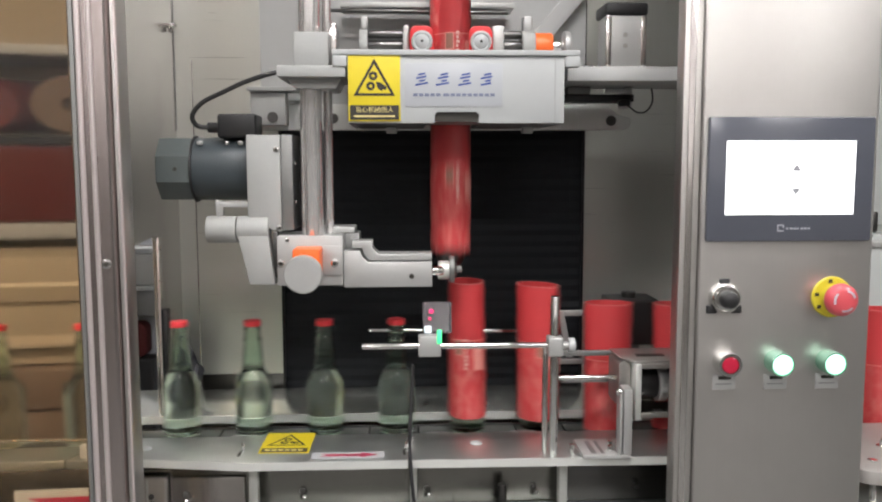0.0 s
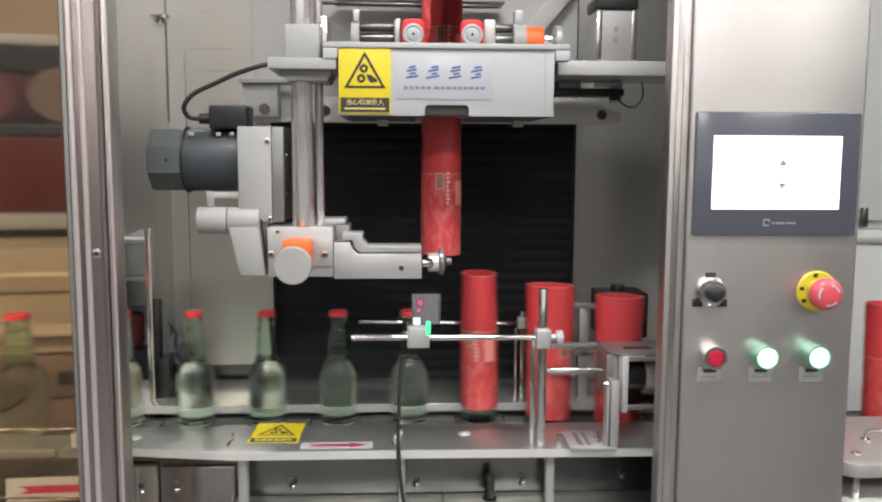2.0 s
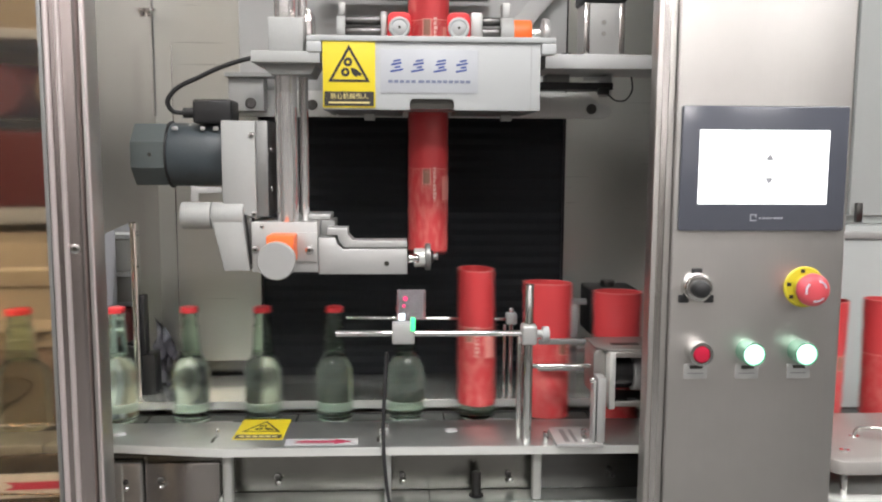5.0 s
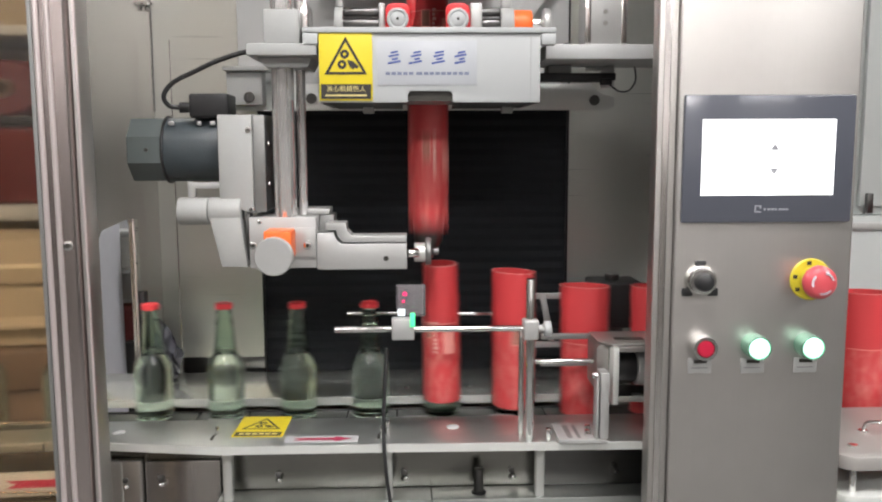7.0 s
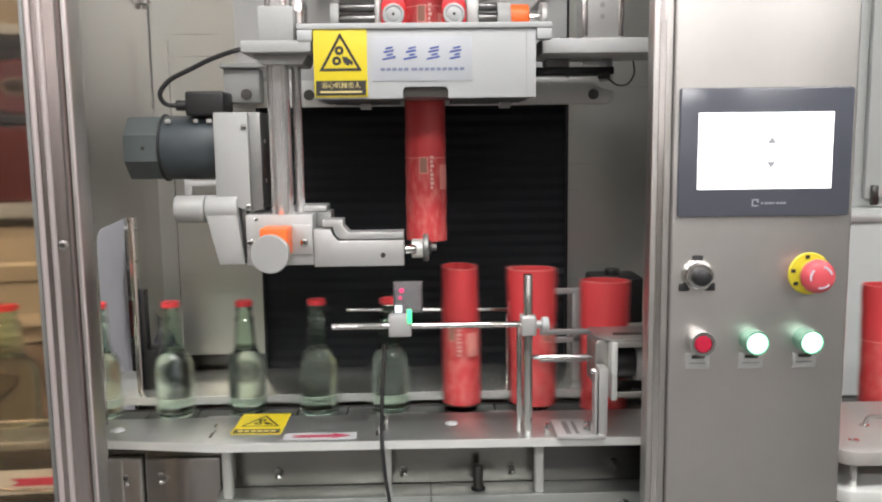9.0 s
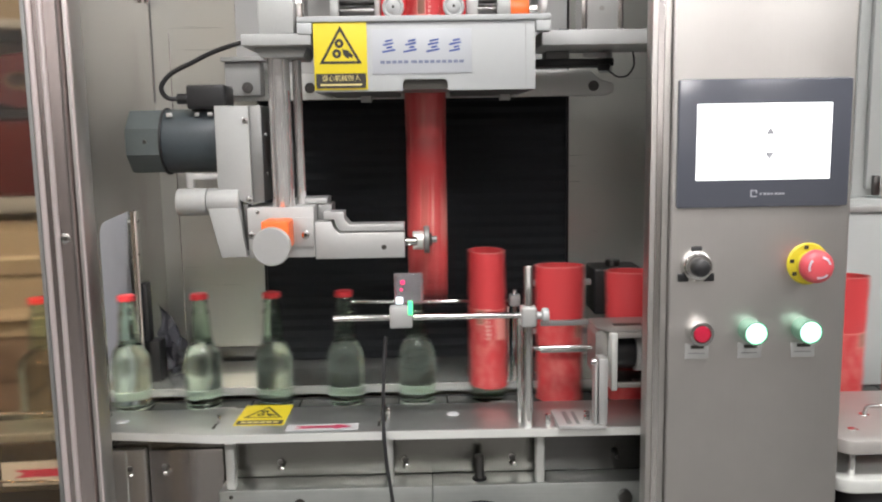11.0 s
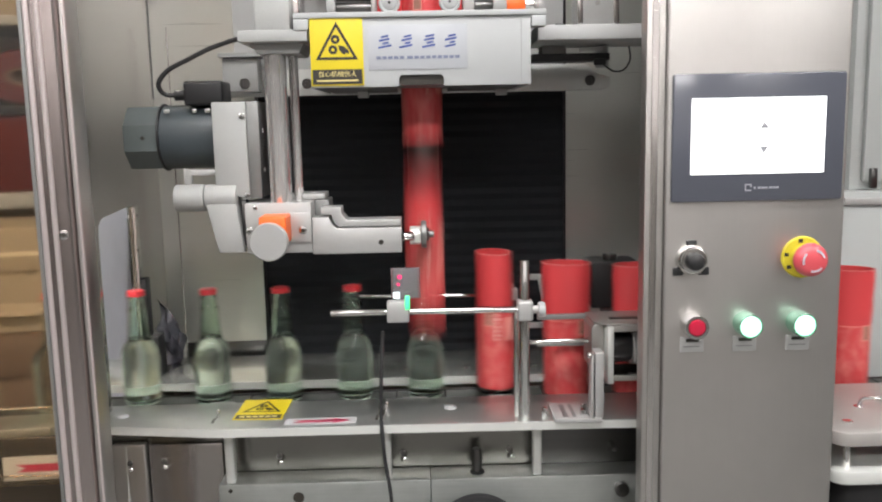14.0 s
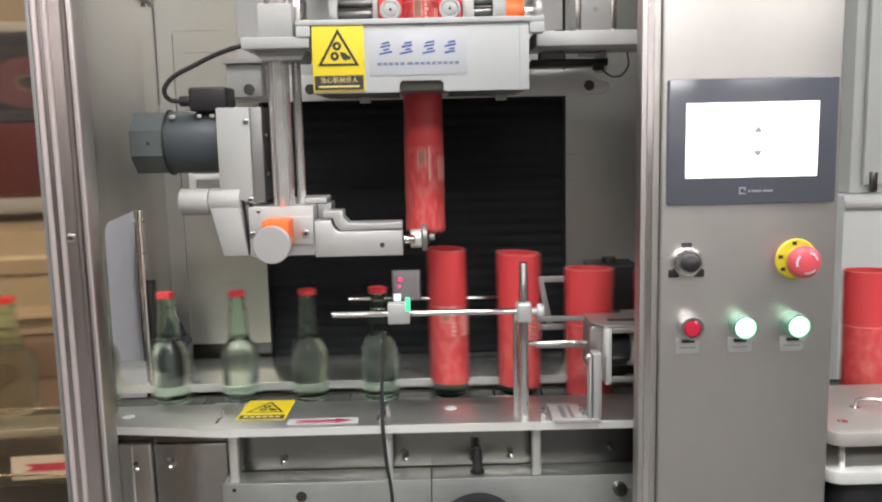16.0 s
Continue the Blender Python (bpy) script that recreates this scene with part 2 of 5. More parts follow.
def film_material():
    """Red shrink film: plain red above, paler mottled print below, with fine creases."""
    m = mat("red_shrink_film", (0.62, 0.016, 0.022), 0.30, coat=0.35)
    nt = m.node_tree
    p = nt.nodes["Principled BSDF"]
    co = nt.nodes.new("ShaderNodeTexCoord")
    sep = nt.nodes.new("ShaderNodeSeparateXYZ")
    nt.links.new(co.outputs["Object"], sep.inputs[0])
    ramp = nt.nodes.new("ShaderNodeMapRange")
    ramp.inputs["From Min"].default_value, ramp.inputs["From Max"].default_value = 0.1225, 0.1195
    nt.links.new(sep.outputs["Z"], ramp.inputs["Value"])
    mp = nt.nodes.new("ShaderNodeMapping")
    mp.inputs["Scale"].default_value = (120, 120, 52)
    nt.links.new(co.outputs["Object"], mp.inputs["Vector"])
    nz = nt.nodes.new("ShaderNodeTexNoise")
    nz.inputs["Scale"].default_value, nz.inputs["Detail"].default_value = 1.0, 6.0
    nt.links.new(mp.outputs["Vector"], nz.inputs["Vector"])
    mr = nt.nodes.new("ShaderNodeMapRange")
    mr.inputs["From Min"].default_value, mr.inputs["From Max"].default_value = 0.42, 0.72
    mr.inputs["To Max"].default_value = 0.62
    nt.links.new(nz.outputs["Fac"], mr.inputs["Value"])
    mul = nt.nodes.new("ShaderNodeMath")
    mul.operation = "MULTIPLY"
    nt.links.new(ramp.outputs["Result"], mul.inputs[0])
    nt.links.new(mr.outputs["Result"], mul.inputs[1])
    mix = nt.nodes.new("ShaderNodeMix")
    mix.data_type = "RGBA"
    mix.inputs["A"].default_value = (0.53, 0.050, 0.055, 1)
    mix.inputs["B"].default_value = (0.66, 0.23, 0.20, 1)
    nt.links.new(mul.outputs[0], mix.inputs["Factor"])
    nt.links.new(mix.outputs["Result"], p.inputs["Base Color"])
    b = nt.nodes.new("ShaderNodeBump")
    b.inputs["Strength"].default_value, b.inputs["Distance"].default_value = 0.16, 0.002
    nt.links.new(nz.outputs["Fac"], b.inputs["Height"])
    nt.links.new(b.outputs["Normal"], p.inputs["Normal"])
    return m


RED_FILM = film_material()
CUT_EDGE = mat("pale_film_edge", (0.66, 0.24, 0.22), 0.4, stain=0.2, stain_scale=80)
PRINT_PALE = mat("pale_print", (0.70, 0.27, 0.235), 0.4, stain=0.3, stain_scale=90)
PRINT_WHITE = mat("whitish_print", (0.70, 0.44, 0.39), 0.4, stain=0.3, stain_scale=90)
PRINT_BEIGE = mat("beige_print", (0.30, 0.15, 0.11), 0.4, stain=0.4, stain_scale=200)

# ---- mesh helpers ----
PLACE = {}


def thing(name, loc, label, category, group="", kind=""):
    ob = new(name)
    ob.location = loc
    ob.empty_display_size = 0.02
    PLACE[ob] = Vector(loc)
    return tagged(ob, label, category, group, kind)


def finish(me, angle=38):
    me.shade_smooth()
    me.set_sharp_from_angle(angle=radians(angle))


def part(name, bm, material, parent=None, label="", angle=38):
    """One mesh, given in world coordinates, under a thing or a part."""
    bmesh.ops.recalc_face_normals(bm, faces=bm.faces)
    if parent is not None:
        bmesh.ops.translate(bm, verts=bm.verts, vec=-PLACE[parent])
    me = bpy.data.meshes.new(name)
    bm.to_mesh(me)
    bm.free()
    me.materials.append(material)
    finish(me, angle)
    ob = new(name, me)
    if parent is not None:
        ob.parent = parent
        PLACE[ob] = PLACE[parent]
    else:
        PLACE[ob] = Vector((0, 0, 0))
    if label:
        ob["label"] = label
    return ob


def solid(name, bm, material, label, category, kind="", group=""):
    """A thing of one mesh, with its origin at the middle of its foot."""
    xs = [v.co for v in bm.verts]
    loc = Vector((sum((min(v[i] for v in xs), max(v[i] for v in xs))) / 2 if i < 2 else min(v[2] for v in xs) for i in range(3)))
    bmesh.ops.translate(bm, verts=bm.verts, vec=-loc)
    ob = part(name, bm, material)
    ob.location = loc
    PLACE[ob] = loc
    return tagged(ob, label, category, group, kind)


def box(x0, x1, y0, y1, z0, z1, bev=0.0015, seg=2, bm=None):
    one = bmesh.new()
    bmesh.ops.create_cube(one, size=1)
    for v in one.verts:
        v.co = Vector(((x0 + x1) / 2 + v.co.x * (x1 - x0), (y0 + y1) / 2 + v.co.y * (y1 - y0), (z0 + z1) / 2 + v.co.z * (z1 - z0)))
    if bev:
        bmesh.ops.bevel(one, geom=one.edges[:], offset=bev, segments=seg, profile=0.5, affect="EDGES")
    return merge(bm, one)


def merge(bm, one):
    if bm is None:
        return one
    me = bpy.data.meshes.new("join")
    one.to_mesh(me)
    one.free()
    bm.from_mesh(me)
    bpy.data.meshes.remove(me)
    return bm


def cyl(p0, p1, r, seg=28, r2=None, bev=0.0008, bm=None):
    one = bmesh.new()
    p0, p1 = Vector(p0), Vector(p1)
    d = (p1 - p0).length
    bmesh.ops.create_cone(one, cap_ends=True, segments=seg, radius1=r, radius2=r if r2 is None else r2, depth=d)
    if bev:
        rim = [e for e in one.edges if abs(e.verts[0].co.z - e.verts[1].co.z) < 1e-7]
        bmesh.ops.bevel(one, geom=rim, offset=bev, segments=2, profile=0.5, affect="EDGES")
    m = Matrix.Translation((p0 + p1) / 2) @ (p1 - p0).to_track_quat("Z", "Y").to_matrix().to_4x4()
    bmesh.ops.transform(one, matrix=m, verts=one.verts)
    return merge(bm, one)


def lathe(profile, centre=(0, 0, 0), seg=32, sx=1.0, sy=1.0, bm=None):
    """Turned solid from (radius, height) pairs."""
    one = bmesh.new()
    rings = []
    for r, z in profile:
        if r < 1e-6:
            rings.append([one.verts.new((centre[0], centre[1], centre[2] + z))])
        else:
            rings.append([one.verts.new((centre[0] + sx * r * math.cos(2 * math.pi * i / seg), centre[1] + sy * r * math.sin(2 * math.pi * i / seg), centre[2] + z)) for i in range(seg)])
    for a, b in zip(rings, rings[1:]):
        for i in range(seg):
            j = (i + 1) % seg
            vs = [a[i % len(a)], a[j % len(a)], b[j % len(b)], b[i % len(b)]]
            vs = list(dict.fromkeys(vs))
            if len(vs) > 2:
                one.faces.new(vs)
    return merge(bm, one)


def prism(poly, y0, y1, bev=0.001, axis="y", bm=None):
    """A plate cut to the outline poly: (x, z) along y, or (x, y) along z, or (y, z) along x."""
    one = bmesh.new()
    put = {"y": lambda a, b, c: (a, c, b), "z": lambda a, b, c: (a, b, c), "x": lambda a, b, c: (c, a, b)}[axis]
    lo = [one.verts.new(put(a, b, y0)) for a, b in poly]
    hi = [one.verts.new(put(a, b, y1)) for a, b in poly]
    one.faces.new(lo)
    one.faces.new(hi[::-1])
    n = len(poly)
    for i in range(n):
        one.faces.new((lo[i], lo[(i + 1) % n], hi[(i + 1) % n], hi[i]))
    bmesh.ops.recalc_face_normals(one, faces=one.faces)
    if bev:
        bmesh.ops.bevel(one, geom=one.edges[:], offset=bev, segments=2, profile=0.5, affect="EDGES")
    return merge(bm, one)


def tube(points, r, seg=12, bm=None):
    """A round cable through the points, smoothed."""
    pts = [Vector(p) for p in points]
    path = []
    for i in range(len(pts) - 1):
        a, b, c, d = pts[max(i - 1, 0)], pts[i], pts[i + 1], pts[min(i + 2, len(pts) - 1)]
        for k in range(8):
            t = k / 8
            path.append(0.5 * (2 * b + (c - a) * t + (2 * a - 5 * b + 4 * c - d) * t * t + (3 * b - a - 3 * c + d) * t ** 3))
    path.append(pts[-1])
    one = bmesh.new()
    rings = []
    for i, p in enumerate(path):
        d = (path[min(i + 1, len(path) - 1)] - path[max(i - 1, 0)]).normalized()
        u = d.orthogonal().normalized() if i == 0 else (u - d * u.dot(d)).normalized()
        w = d.cross(u)
        rings.append([one.verts.new(p + r * (u * math.cos(2 * math.pi * k / seg) + w * math.sin(2 * math.pi * k / seg))) for k in range(seg)])
    for a, b in zip(rings, rings[1:]):
        for k in range(seg):
            one.faces.new((a[k], a[(k + 1) % seg], b[(k + 1) % seg], b[k]))
    one.faces.new(rings[0][::-1])
    one.faces.new(rings[-1])
    return merge(bm, one)


def rounded(x0, x1, z0, z1, r, seg=5):
    out = []
    for cx, cz, a0 in ((x1 - r, z0 + r, -90), (x1 - r, z1 - r, 0), (x0 + r, z1 - r, 90), (x0 + r, z0 + r, 180)):
        for i in range(seg + 1):
            a = radians(a0 + 90 * i / seg)
            out.append((cx + r * math.cos(a), cz + r * math.sin(a)))
    return out


def screw(x, y, z, parent, axis=(0, -1, 0), r=0.0042):
    """A socket-head screw, sunk at (x, y, z) and standing out along the axis."""
    p, d = Vector((x, y, z)), Vector(axis)
    head = part("screw", cyl(p - d * 0.0005, p + d * 0.0022, r, 18, bev=0.0005), CHROME, parent)
    part("socket", cyl(p + d * 0.0016, p + d * 0.0025, r * 0.5, 6, bev=0), INK, head)
    return head


def letters(name, body, size, matrix, material, parent, label=""):
    cu = bpy.data.curves.new(name, "FONT")
    cu.body, cu.size, cu.extrude = body, size, 0.0002
    cu.align_x, cu.align_y = "CENTER", "CENTER"
    ob = bpy.data.objects.new(name, cu)
    scene.collection.objects.link(ob)
    dg = bpy.context.evaluated_depsgraph_get()
    me = bpy.data.meshes.new_from_object(ob.evaluated_get(dg))
    bpy.data.objects.remove(ob)
    bpy.data.curves.remove(cu)
    me.transform(matrix)
    bm = bmesh.new()
    bm.from_mesh(me)
    bpy.data.meshes.remove(me)
    return part(name, bm, material, parent, label)


FRONT = pose(0, 0, 0, 90, 0, 0)

# ---- the room ----
RX, RY0, RY1, RZ = 6.6, -4.0, 3.0, 3.0
solid("floor", box(-RX, RX, RY0, RY1, -0.12, 0, 0), FLOOR, "smooth grey painted workshop floor", "floor", "structure")
solid("ceiling", box(-RX, RX, RY0, RY1, RZ, RZ + 0.1, 0), CEILING, "pale board workshop ceiling", "ceiling", "structure")
solid("wall_north", box(-RX, RX, RY1, RY1 + 0.15, 0, RZ, 0), WALL, "pale grey-green painted wall", "wall", "structure")
# Out of view; the dark band is added to give the steel dark reflections.
south = thing("wall_south", (0, RY0, 0), "unseen painted wall, its dark lower band added for darker reflections", "wall", kind="structure")
part("upper_wall", box(-RX, RX, RY0 - 0.15, RY0, 1.5, RZ, 0), WALL_LIGHT, south)
part("lower_band", box(-RX, RX, RY0 - 0.15, RY0 + 0.004, 0, 1.4995, 0), WALL_DARK, south)
solid("wall_east", box(RX, RX + 0.15, RY0, RY1, 0, RZ, 0), WALL, "pale grey-green painted wall", "wall", "structure")
solid("wall_west", box(-RX - 0.15, -RX, RY0, RY1, 0, RZ, 0), WALL, "pale grey-green painted wall", "wall", "structure")
for lx, ly in LAMP_ROWS:
    lamp = thing("ceiling_light", (lx, ly, RZ), "white lit tube fixture under the ceiling", "ceiling light", "ceiling lights")
    part("housing", box(lx - 0.66, lx + 0.66, ly - 0.17, ly + 0.17, LAMP_Z - 0.01, RZ, 0.006), WHITE, lamp)
    part("diffuser", box(lx - 0.63, lx + 0.63, ly - 0.145, ly + 0.145, LAMP_Z - 0.04, LAMP_Z - 0.0105, 0.01), DIFFUSER, lamp, "glowing white diffuser")

# ---- machine enclosure ----
WX, BY = -0.395, 0.49
encl = thing("machine_enclosure", (0, 0.3, 0), "brushed stainless steel machine enclosure with open front", "machine housing", kind="structure")
left = prism([(0.0, 0.0), (0.195, 0.0), (0.195, 1.104), (0.198, 1.115), (0.206, 1.122), (0.216, 1.125), (0.325, 1.131), (0.333, 1.128), (0.337, 1.120), (0.337, 0.0), (BY + 0.002, 0.0), (BY + 0.002, 2.0), (0.0, 2.0)], WX - 0.004, WX, 0, "x")
part("side_panel", left, STEEL_SIDE, encl)
part("back_panel", box(WX, 0.60, BY, BY + 0.004, 0.0, 2.0, 0), STEEL_H, encl)
part("side_panel", box(0.596, 0.60, 0.19, BY, 1.16, 2.0, 0), STEEL_V, encl)
part("seam", box(WX + 0.0004, WX + 0.0016, 0.4878, 0.4895, 1.30, 2.0, 0), ALU_DARK, encl)
part("seam", cyl((WX + 0.03, 0.4885, 0.83), (WX + 0.03, 0.4885, 1.42), 0.0009, 8, bev=0), POLISHED, encl)
# Dark sheet added in place of the shaded gap between back panel and deck.
part("gap_shade_strip", box(WX + 0.032, -0.2175, 0.4868, 0.4895, 0.836, 0.870, 0.0004), DARK_STEEL, encl, "dark strip standing in for the shaded gap at the back panel's foot")
part("knob", lathe([(0, 0), (0.004, 0), (0.0045, 0.006), (0.010, 0.009), (0.010, 0.013), (0, 0.015)], (WX + 0.006, 0.455, 1.462)), CHROME, encl)

frame_post = thing("frame_post", (-0.342, -0.03, 0), "polished stainless corner post with pale ribs for its highlight lines", "post", kind="structure")
prof = rounded(-0.3655, -0.3275, -0.052, -0.012, 0.011, 6)
part("tube", prism(prof, 0.0, 2.0, 0, "z"), POST_STEEL, frame_post)
part("door_strip", box(-0.3268, -0.3195, -0.046, -0.012, 0.0, 2.0, 0.0008), STEEL_V, frame_post)
# Pale rods draw the post's bright highlight lines.
part("highlight_bead", cyl((-0.321, -0.0475, 0), (-0.321, -0.0475, 2.0), 0.0017, 10, bev=0), HIGHLIGHT_STEEL, frame_post)
part("highlight_rib", cyl((-0.3475, -0.0525, 0), (-0.3475, -0.0525, 2.0), 0.0030, 12, bev=0), HIGHLIGHT_STEEL, frame_post)
part("highlight_rib", cyl((-0.3605, -0.0505, 0), (-0.3605, -0.0505, 2.0), 0.0036, 12, bev=0), HIGHLIGHT_STEEL, frame_post)
screw(-0.3385, -0.0525, 1.134, frame_post, r=0.0055)

door = thing("tinted_door", (-0.62, -0.04, 0.3), "amber-tinted acrylic door standing open beside the post", "door")
pane = part("pane", box(-0.90, -0.370, -0.042, -0.036, 0.35, 1.95, 0.001), AMBER, door, "amber-tinted clear acrylic")
pane.visible_shadow = False
part("edge_trim", box(-0.3715, -0.3665, -0.047, -0.031, 0.35, 1.95, 0.0008), ALU_DARK, door)
part("edge_trim", box(-0.905, -0.8995, -0.047, -0.031, 0.35, 1.95, 0.0008), ALU_DARK, door)

# ---- control panel ----
panel = thing("control_panel", (0.46, 0.09, 0), "brushed stainless control cabinet with screen and push buttons", "control panel")
part("cabinet", box(0.3545, 0.5715, 0.0, 0.105, 0.0, 2.0, 0.0035, 3), STEEL_V, panel)
# Unseen block added to shade the back panel and darken its reflections.
part("hidden_shade_block", box(0.425, 0.5715, 0.1055, 0.305, 0.0, 2.0, 0.002), ALU_DARK, panel)
part("edge_frame", box(0.3305, 0.3535, 0.004, 0.03, 0.0, 2.0, 0.002), STEEL_V, panel)
part("edge_frame", box(0.3365, 0.3445, -0.0005, 0.0045, 0.0, 2.0, 0.001), POLISHED, panel)

hmi = part("touch_screen", prism(rounded(0.36, 0.564, 1.15, 1.30, 0.003, 3), -0.007, 0.001, 0.0012), HMI_GREY, panel, "blue-grey bezel of a lit touch screen")
part("display", box(0.3815, 0.5405, -0.0076, -0.0065, 1.1825, 1.2715, 0), SCREEN, hmi, "glowing white display")
for zc, s in ((1.239, 1), (1.211, -1)):
    part("mark", prism([(0.4625, zc - 0.0034 * s), (0.4735, zc - 0.0034 * s), (0.468, zc + 0.0046 * s)], -0.0081, -0.0074, 0), SCREEN_MARK, hmi)
part("emblem", prism([(0.447, 1.162), (0.455, 1.162), (0.455, 1.1635), (0.4485, 1.1635), (0.4485, 1.169), (0.4535, 1.169), (0.4535, 1.1665), (0.455, 1.1665), (0.455, 1.1705), (0.447, 1.1705)], -0.0076, -0.0069, 0), HMI_MARK, hmi)
for i in range(7):
    bars = box(0.458 + i * 0.0045, 0.458 + i * 0.0045 + (0.0036 if i % 3 else 0.0025), -0.0075, -0.0069, 1.1645, 1.1668, 0)
    part("printed_bar", bars, HMI_MARK, hmi)


def facing(profile, x, y, z, seg=36):
    """A turned solid whose axis points out of the front."""
    bm = lathe(profile, seg=seg)
    bmesh.ops.transform(bm, matrix=pose(x, y, z, 90), verts=bm.verts)
    return bm


def push_button(x, z, lens, lens_label, body=CHROME, r=0.0126):
    b = part("push_button", facing([(0, 0), (0.0148, 0), (0.0152, 0.003), (0.0150, 0.020), (0.0144, 0.0225), (r + 0.0004, 0.0225), (r + 0.0002, 0.018), (0, 0.018)], x, 0, z), body, panel)
    part("lens", facing([(0, 0.017), (r, 0.017), (r, 0.0215), (r * 0.87, 0.0235), (0, 0.0242)], x, 0, z), lens, b, lens_label)
    tag = part("tag", box(x - 0.014, x + 0.015, -0.0015, 0.0002, z - 0.0355, z - 0.0165, 0.0004), ALU, panel, "small metal legend plate")
    part("printed_bar", box(x - 0.007, x + 0.009, -0.0022, -0.0014, z - 0.0225, z - 0.0185, 0), INK, tag)
    part("printed_bar", box(x - 0.010, x + 0.010, -0.0022, -0.0014, z - 0.0290, z - 0.0276, 0), ALU_DARK, tag)


push_button(0.3895, 1.0005, LENS_RED, "unlit red lens", r=0.0104)
push_button(0.4545, 1.0, LENS_GREEN, "glowing green-white lens", GREEN_COLLAR)
push_button(0.5200, 1.0, LENS_GREEN, "glowing green-white lens", GREEN_COLLAR)

ks = part("selector_switch", facing([(0, 0), (0.0192, 0), (0.0192, 0.003), (0.0176, 0.011), (0.0150, 0.014), (0.0115, 0.0145), (0, 0.014)], 0.3865, 0, 1.0805), CHROME, panel, "chrome selector switch")
part("knob", facing([(0, 0.0135), (0.0112, 0.0135), (0.0110, 0.020), (0.0095, 0.0245), (0.006, 0.0268), (0, 0.0275)], 0.3865, 0, 1.0805), BLACK, ks, "black knob")
for dx, dz in ((0.0, 0.0185), (-0.0155, -0.0145), (0.0155, -0.0145)):
    part("lug", box(0.3865 + dx - 0.0065, 0.3865 + dx + 0.0065, -0.004, 0.0002, 1.0805 + dz - 0.005, 1.0805 + dz + 0.005, 0.0015), BLACK, ks)
es = part("emergency_stop", facing([(0, 0), (0.0255, 0), (0.0255, 0.0015), (0.0240, 0.003), (0, 0.003)], 0.5222, 0, 1.0800), ESTOP_YELLOW, panel, "yellow ring of the emergency stop")
part("stem", facing([(0, 0.002), (0.0150, 0.002), (0.0135, 0.016), (0, 0.016)], 0.5222, 0, 1.0800), ESTOP_YELLOW, es)
head = part("mushroom_head", facing([(0, 0.014), (0.0125, 0.0145), (0.0185, 0.017), (0.0202, 0.0215), (0.0195, 0.027), (0.0167, 0.0305), (0.0125, 0.0325), (0, 0.0332)], 0.5222, 0, 1.0800), ESTOP_RED, es, "red mushroom push head")
for a0 in (15, 135, 255):
    arc = bmesh.new()
    prev = None
    for i in range(9):
        a = radians(a0 + i * 8)
        ring = [arc.verts.new((0.5222 + r * math.cos(a), -0.0334 + max(r - 0.0125, 0) * 0.5, 1.0800 + r * math.sin(a))) for r in (0.0112, 0.0138)]
        if prev:
            arc.faces.new((prev[0], prev[1], ring[1], ring[0]))
        prev = ring
    bmesh.ops.solidify(arc, geom=arc.faces[:], thickness=0.0006)
    part("arrow_mark", arc, PAPER_STEEL, head)
for a in (100, 170, 215, 300):
    ex, ez = 0.5222 + 0.0205 * math.cos(radians(a)), 1.0800 + 0.0205 * math.sin(radians(a))
    part("ring_mark", box(ex - 0.0026, ex + 0.0026, -0.0036, -0.0026, ez - 0.0022, ez + 0.0022, 0), INK, es)

# ---- decks and frame under them ----
DZ = 0.845
deck = thing("front_deck", (0, 0.165, DZ - 0.012), "milled steel deck plate in front of the conveyor", "machine deck")
part("deck_plate", prism([(-0.52, 0.150), (-0.389, 0.129), (-0.219, 0.1025), (-0.0015, 0.1025), (-0.0015, 0.215), (-0.52, 0.215)], DZ - 0.012, DZ, 0.0012, "z"), STEEL_DECK, deck)
part("deck_plate", prism([(0.0015, 0.1025), (0.60, 0.095), (0.60, 0.215), (0.0015, 0.215)], DZ - 0.012, DZ, 0.0012, "z"), STEEL_DECK, deck)
# Pale strips paint the light that falls on the deck's front faces.
part("edge_strip", prism([(-0.389, 0.1275), (-0.2193, 0.1010), (-0.0015, 0.1010), (-0.0015, 0.1024), (-0.2188, 0.1024), (-0.389, 0.1289)], DZ - 0.0115, DZ - 0.0006, 0, "z"), EDGE_BRIGHT, deck, "front edge with its lit brightness put into the colour")
part("edge_strip", prism([(0.0015, 0.1010), (0.60, 0.0935), (0.60, 0.0949), (0.0015, 0.1024)], DZ - 0.0115, DZ - 0.0006, 0, "z"), EDGE_BRIGHT, deck, "front edge with its lit brightness put into the colour")
for sx, sy in ((-0.371, 0.166), (0.097, 0.167)):
    part("screw", lathe([(0, 0.003), (0.004, 0.003), (0.0085, 0.0012), (0.0095, -0.001), (0, -0.001)], (sx, sy, DZ)), WHITE, deck)
for sx, sy in ((-0.232, 0.150), (0.004, 0.165), (-0.004, 0.145)):
    s = part("stud", cyl((sx, sy, DZ - 0.002), (sx + 0.0015, sy, DZ + 0.012), 0.0026, 14), CHROME, deck)
    part("slot", box(sx - 0.0045, sx - 0.0005, sy - 0.022, sy - 0.002, DZ - 0.001, DZ + 0.0006, 0.0004), INK, s)
rear = thing("rear_deck", (0, 0.39, DZ - 0.012), "milled steel deck plate behind the conveyor", "machine deck")
part("deck_plate", box(-0.52, 0.596, 0.311, 0.468, DZ - 0.010, DZ + 0.003, 0.0012), DECK_REAR, rear)
# Pale strip paints the light on the rear deck's front face.
part("edge_strip", box(-0.52, 0.596, 0.3095, 0.3108, DZ - 0.0095, DZ + 0.0025, 0), EDGE_BRIGHT, rear, "front edge with its lit brightness put into the colour")
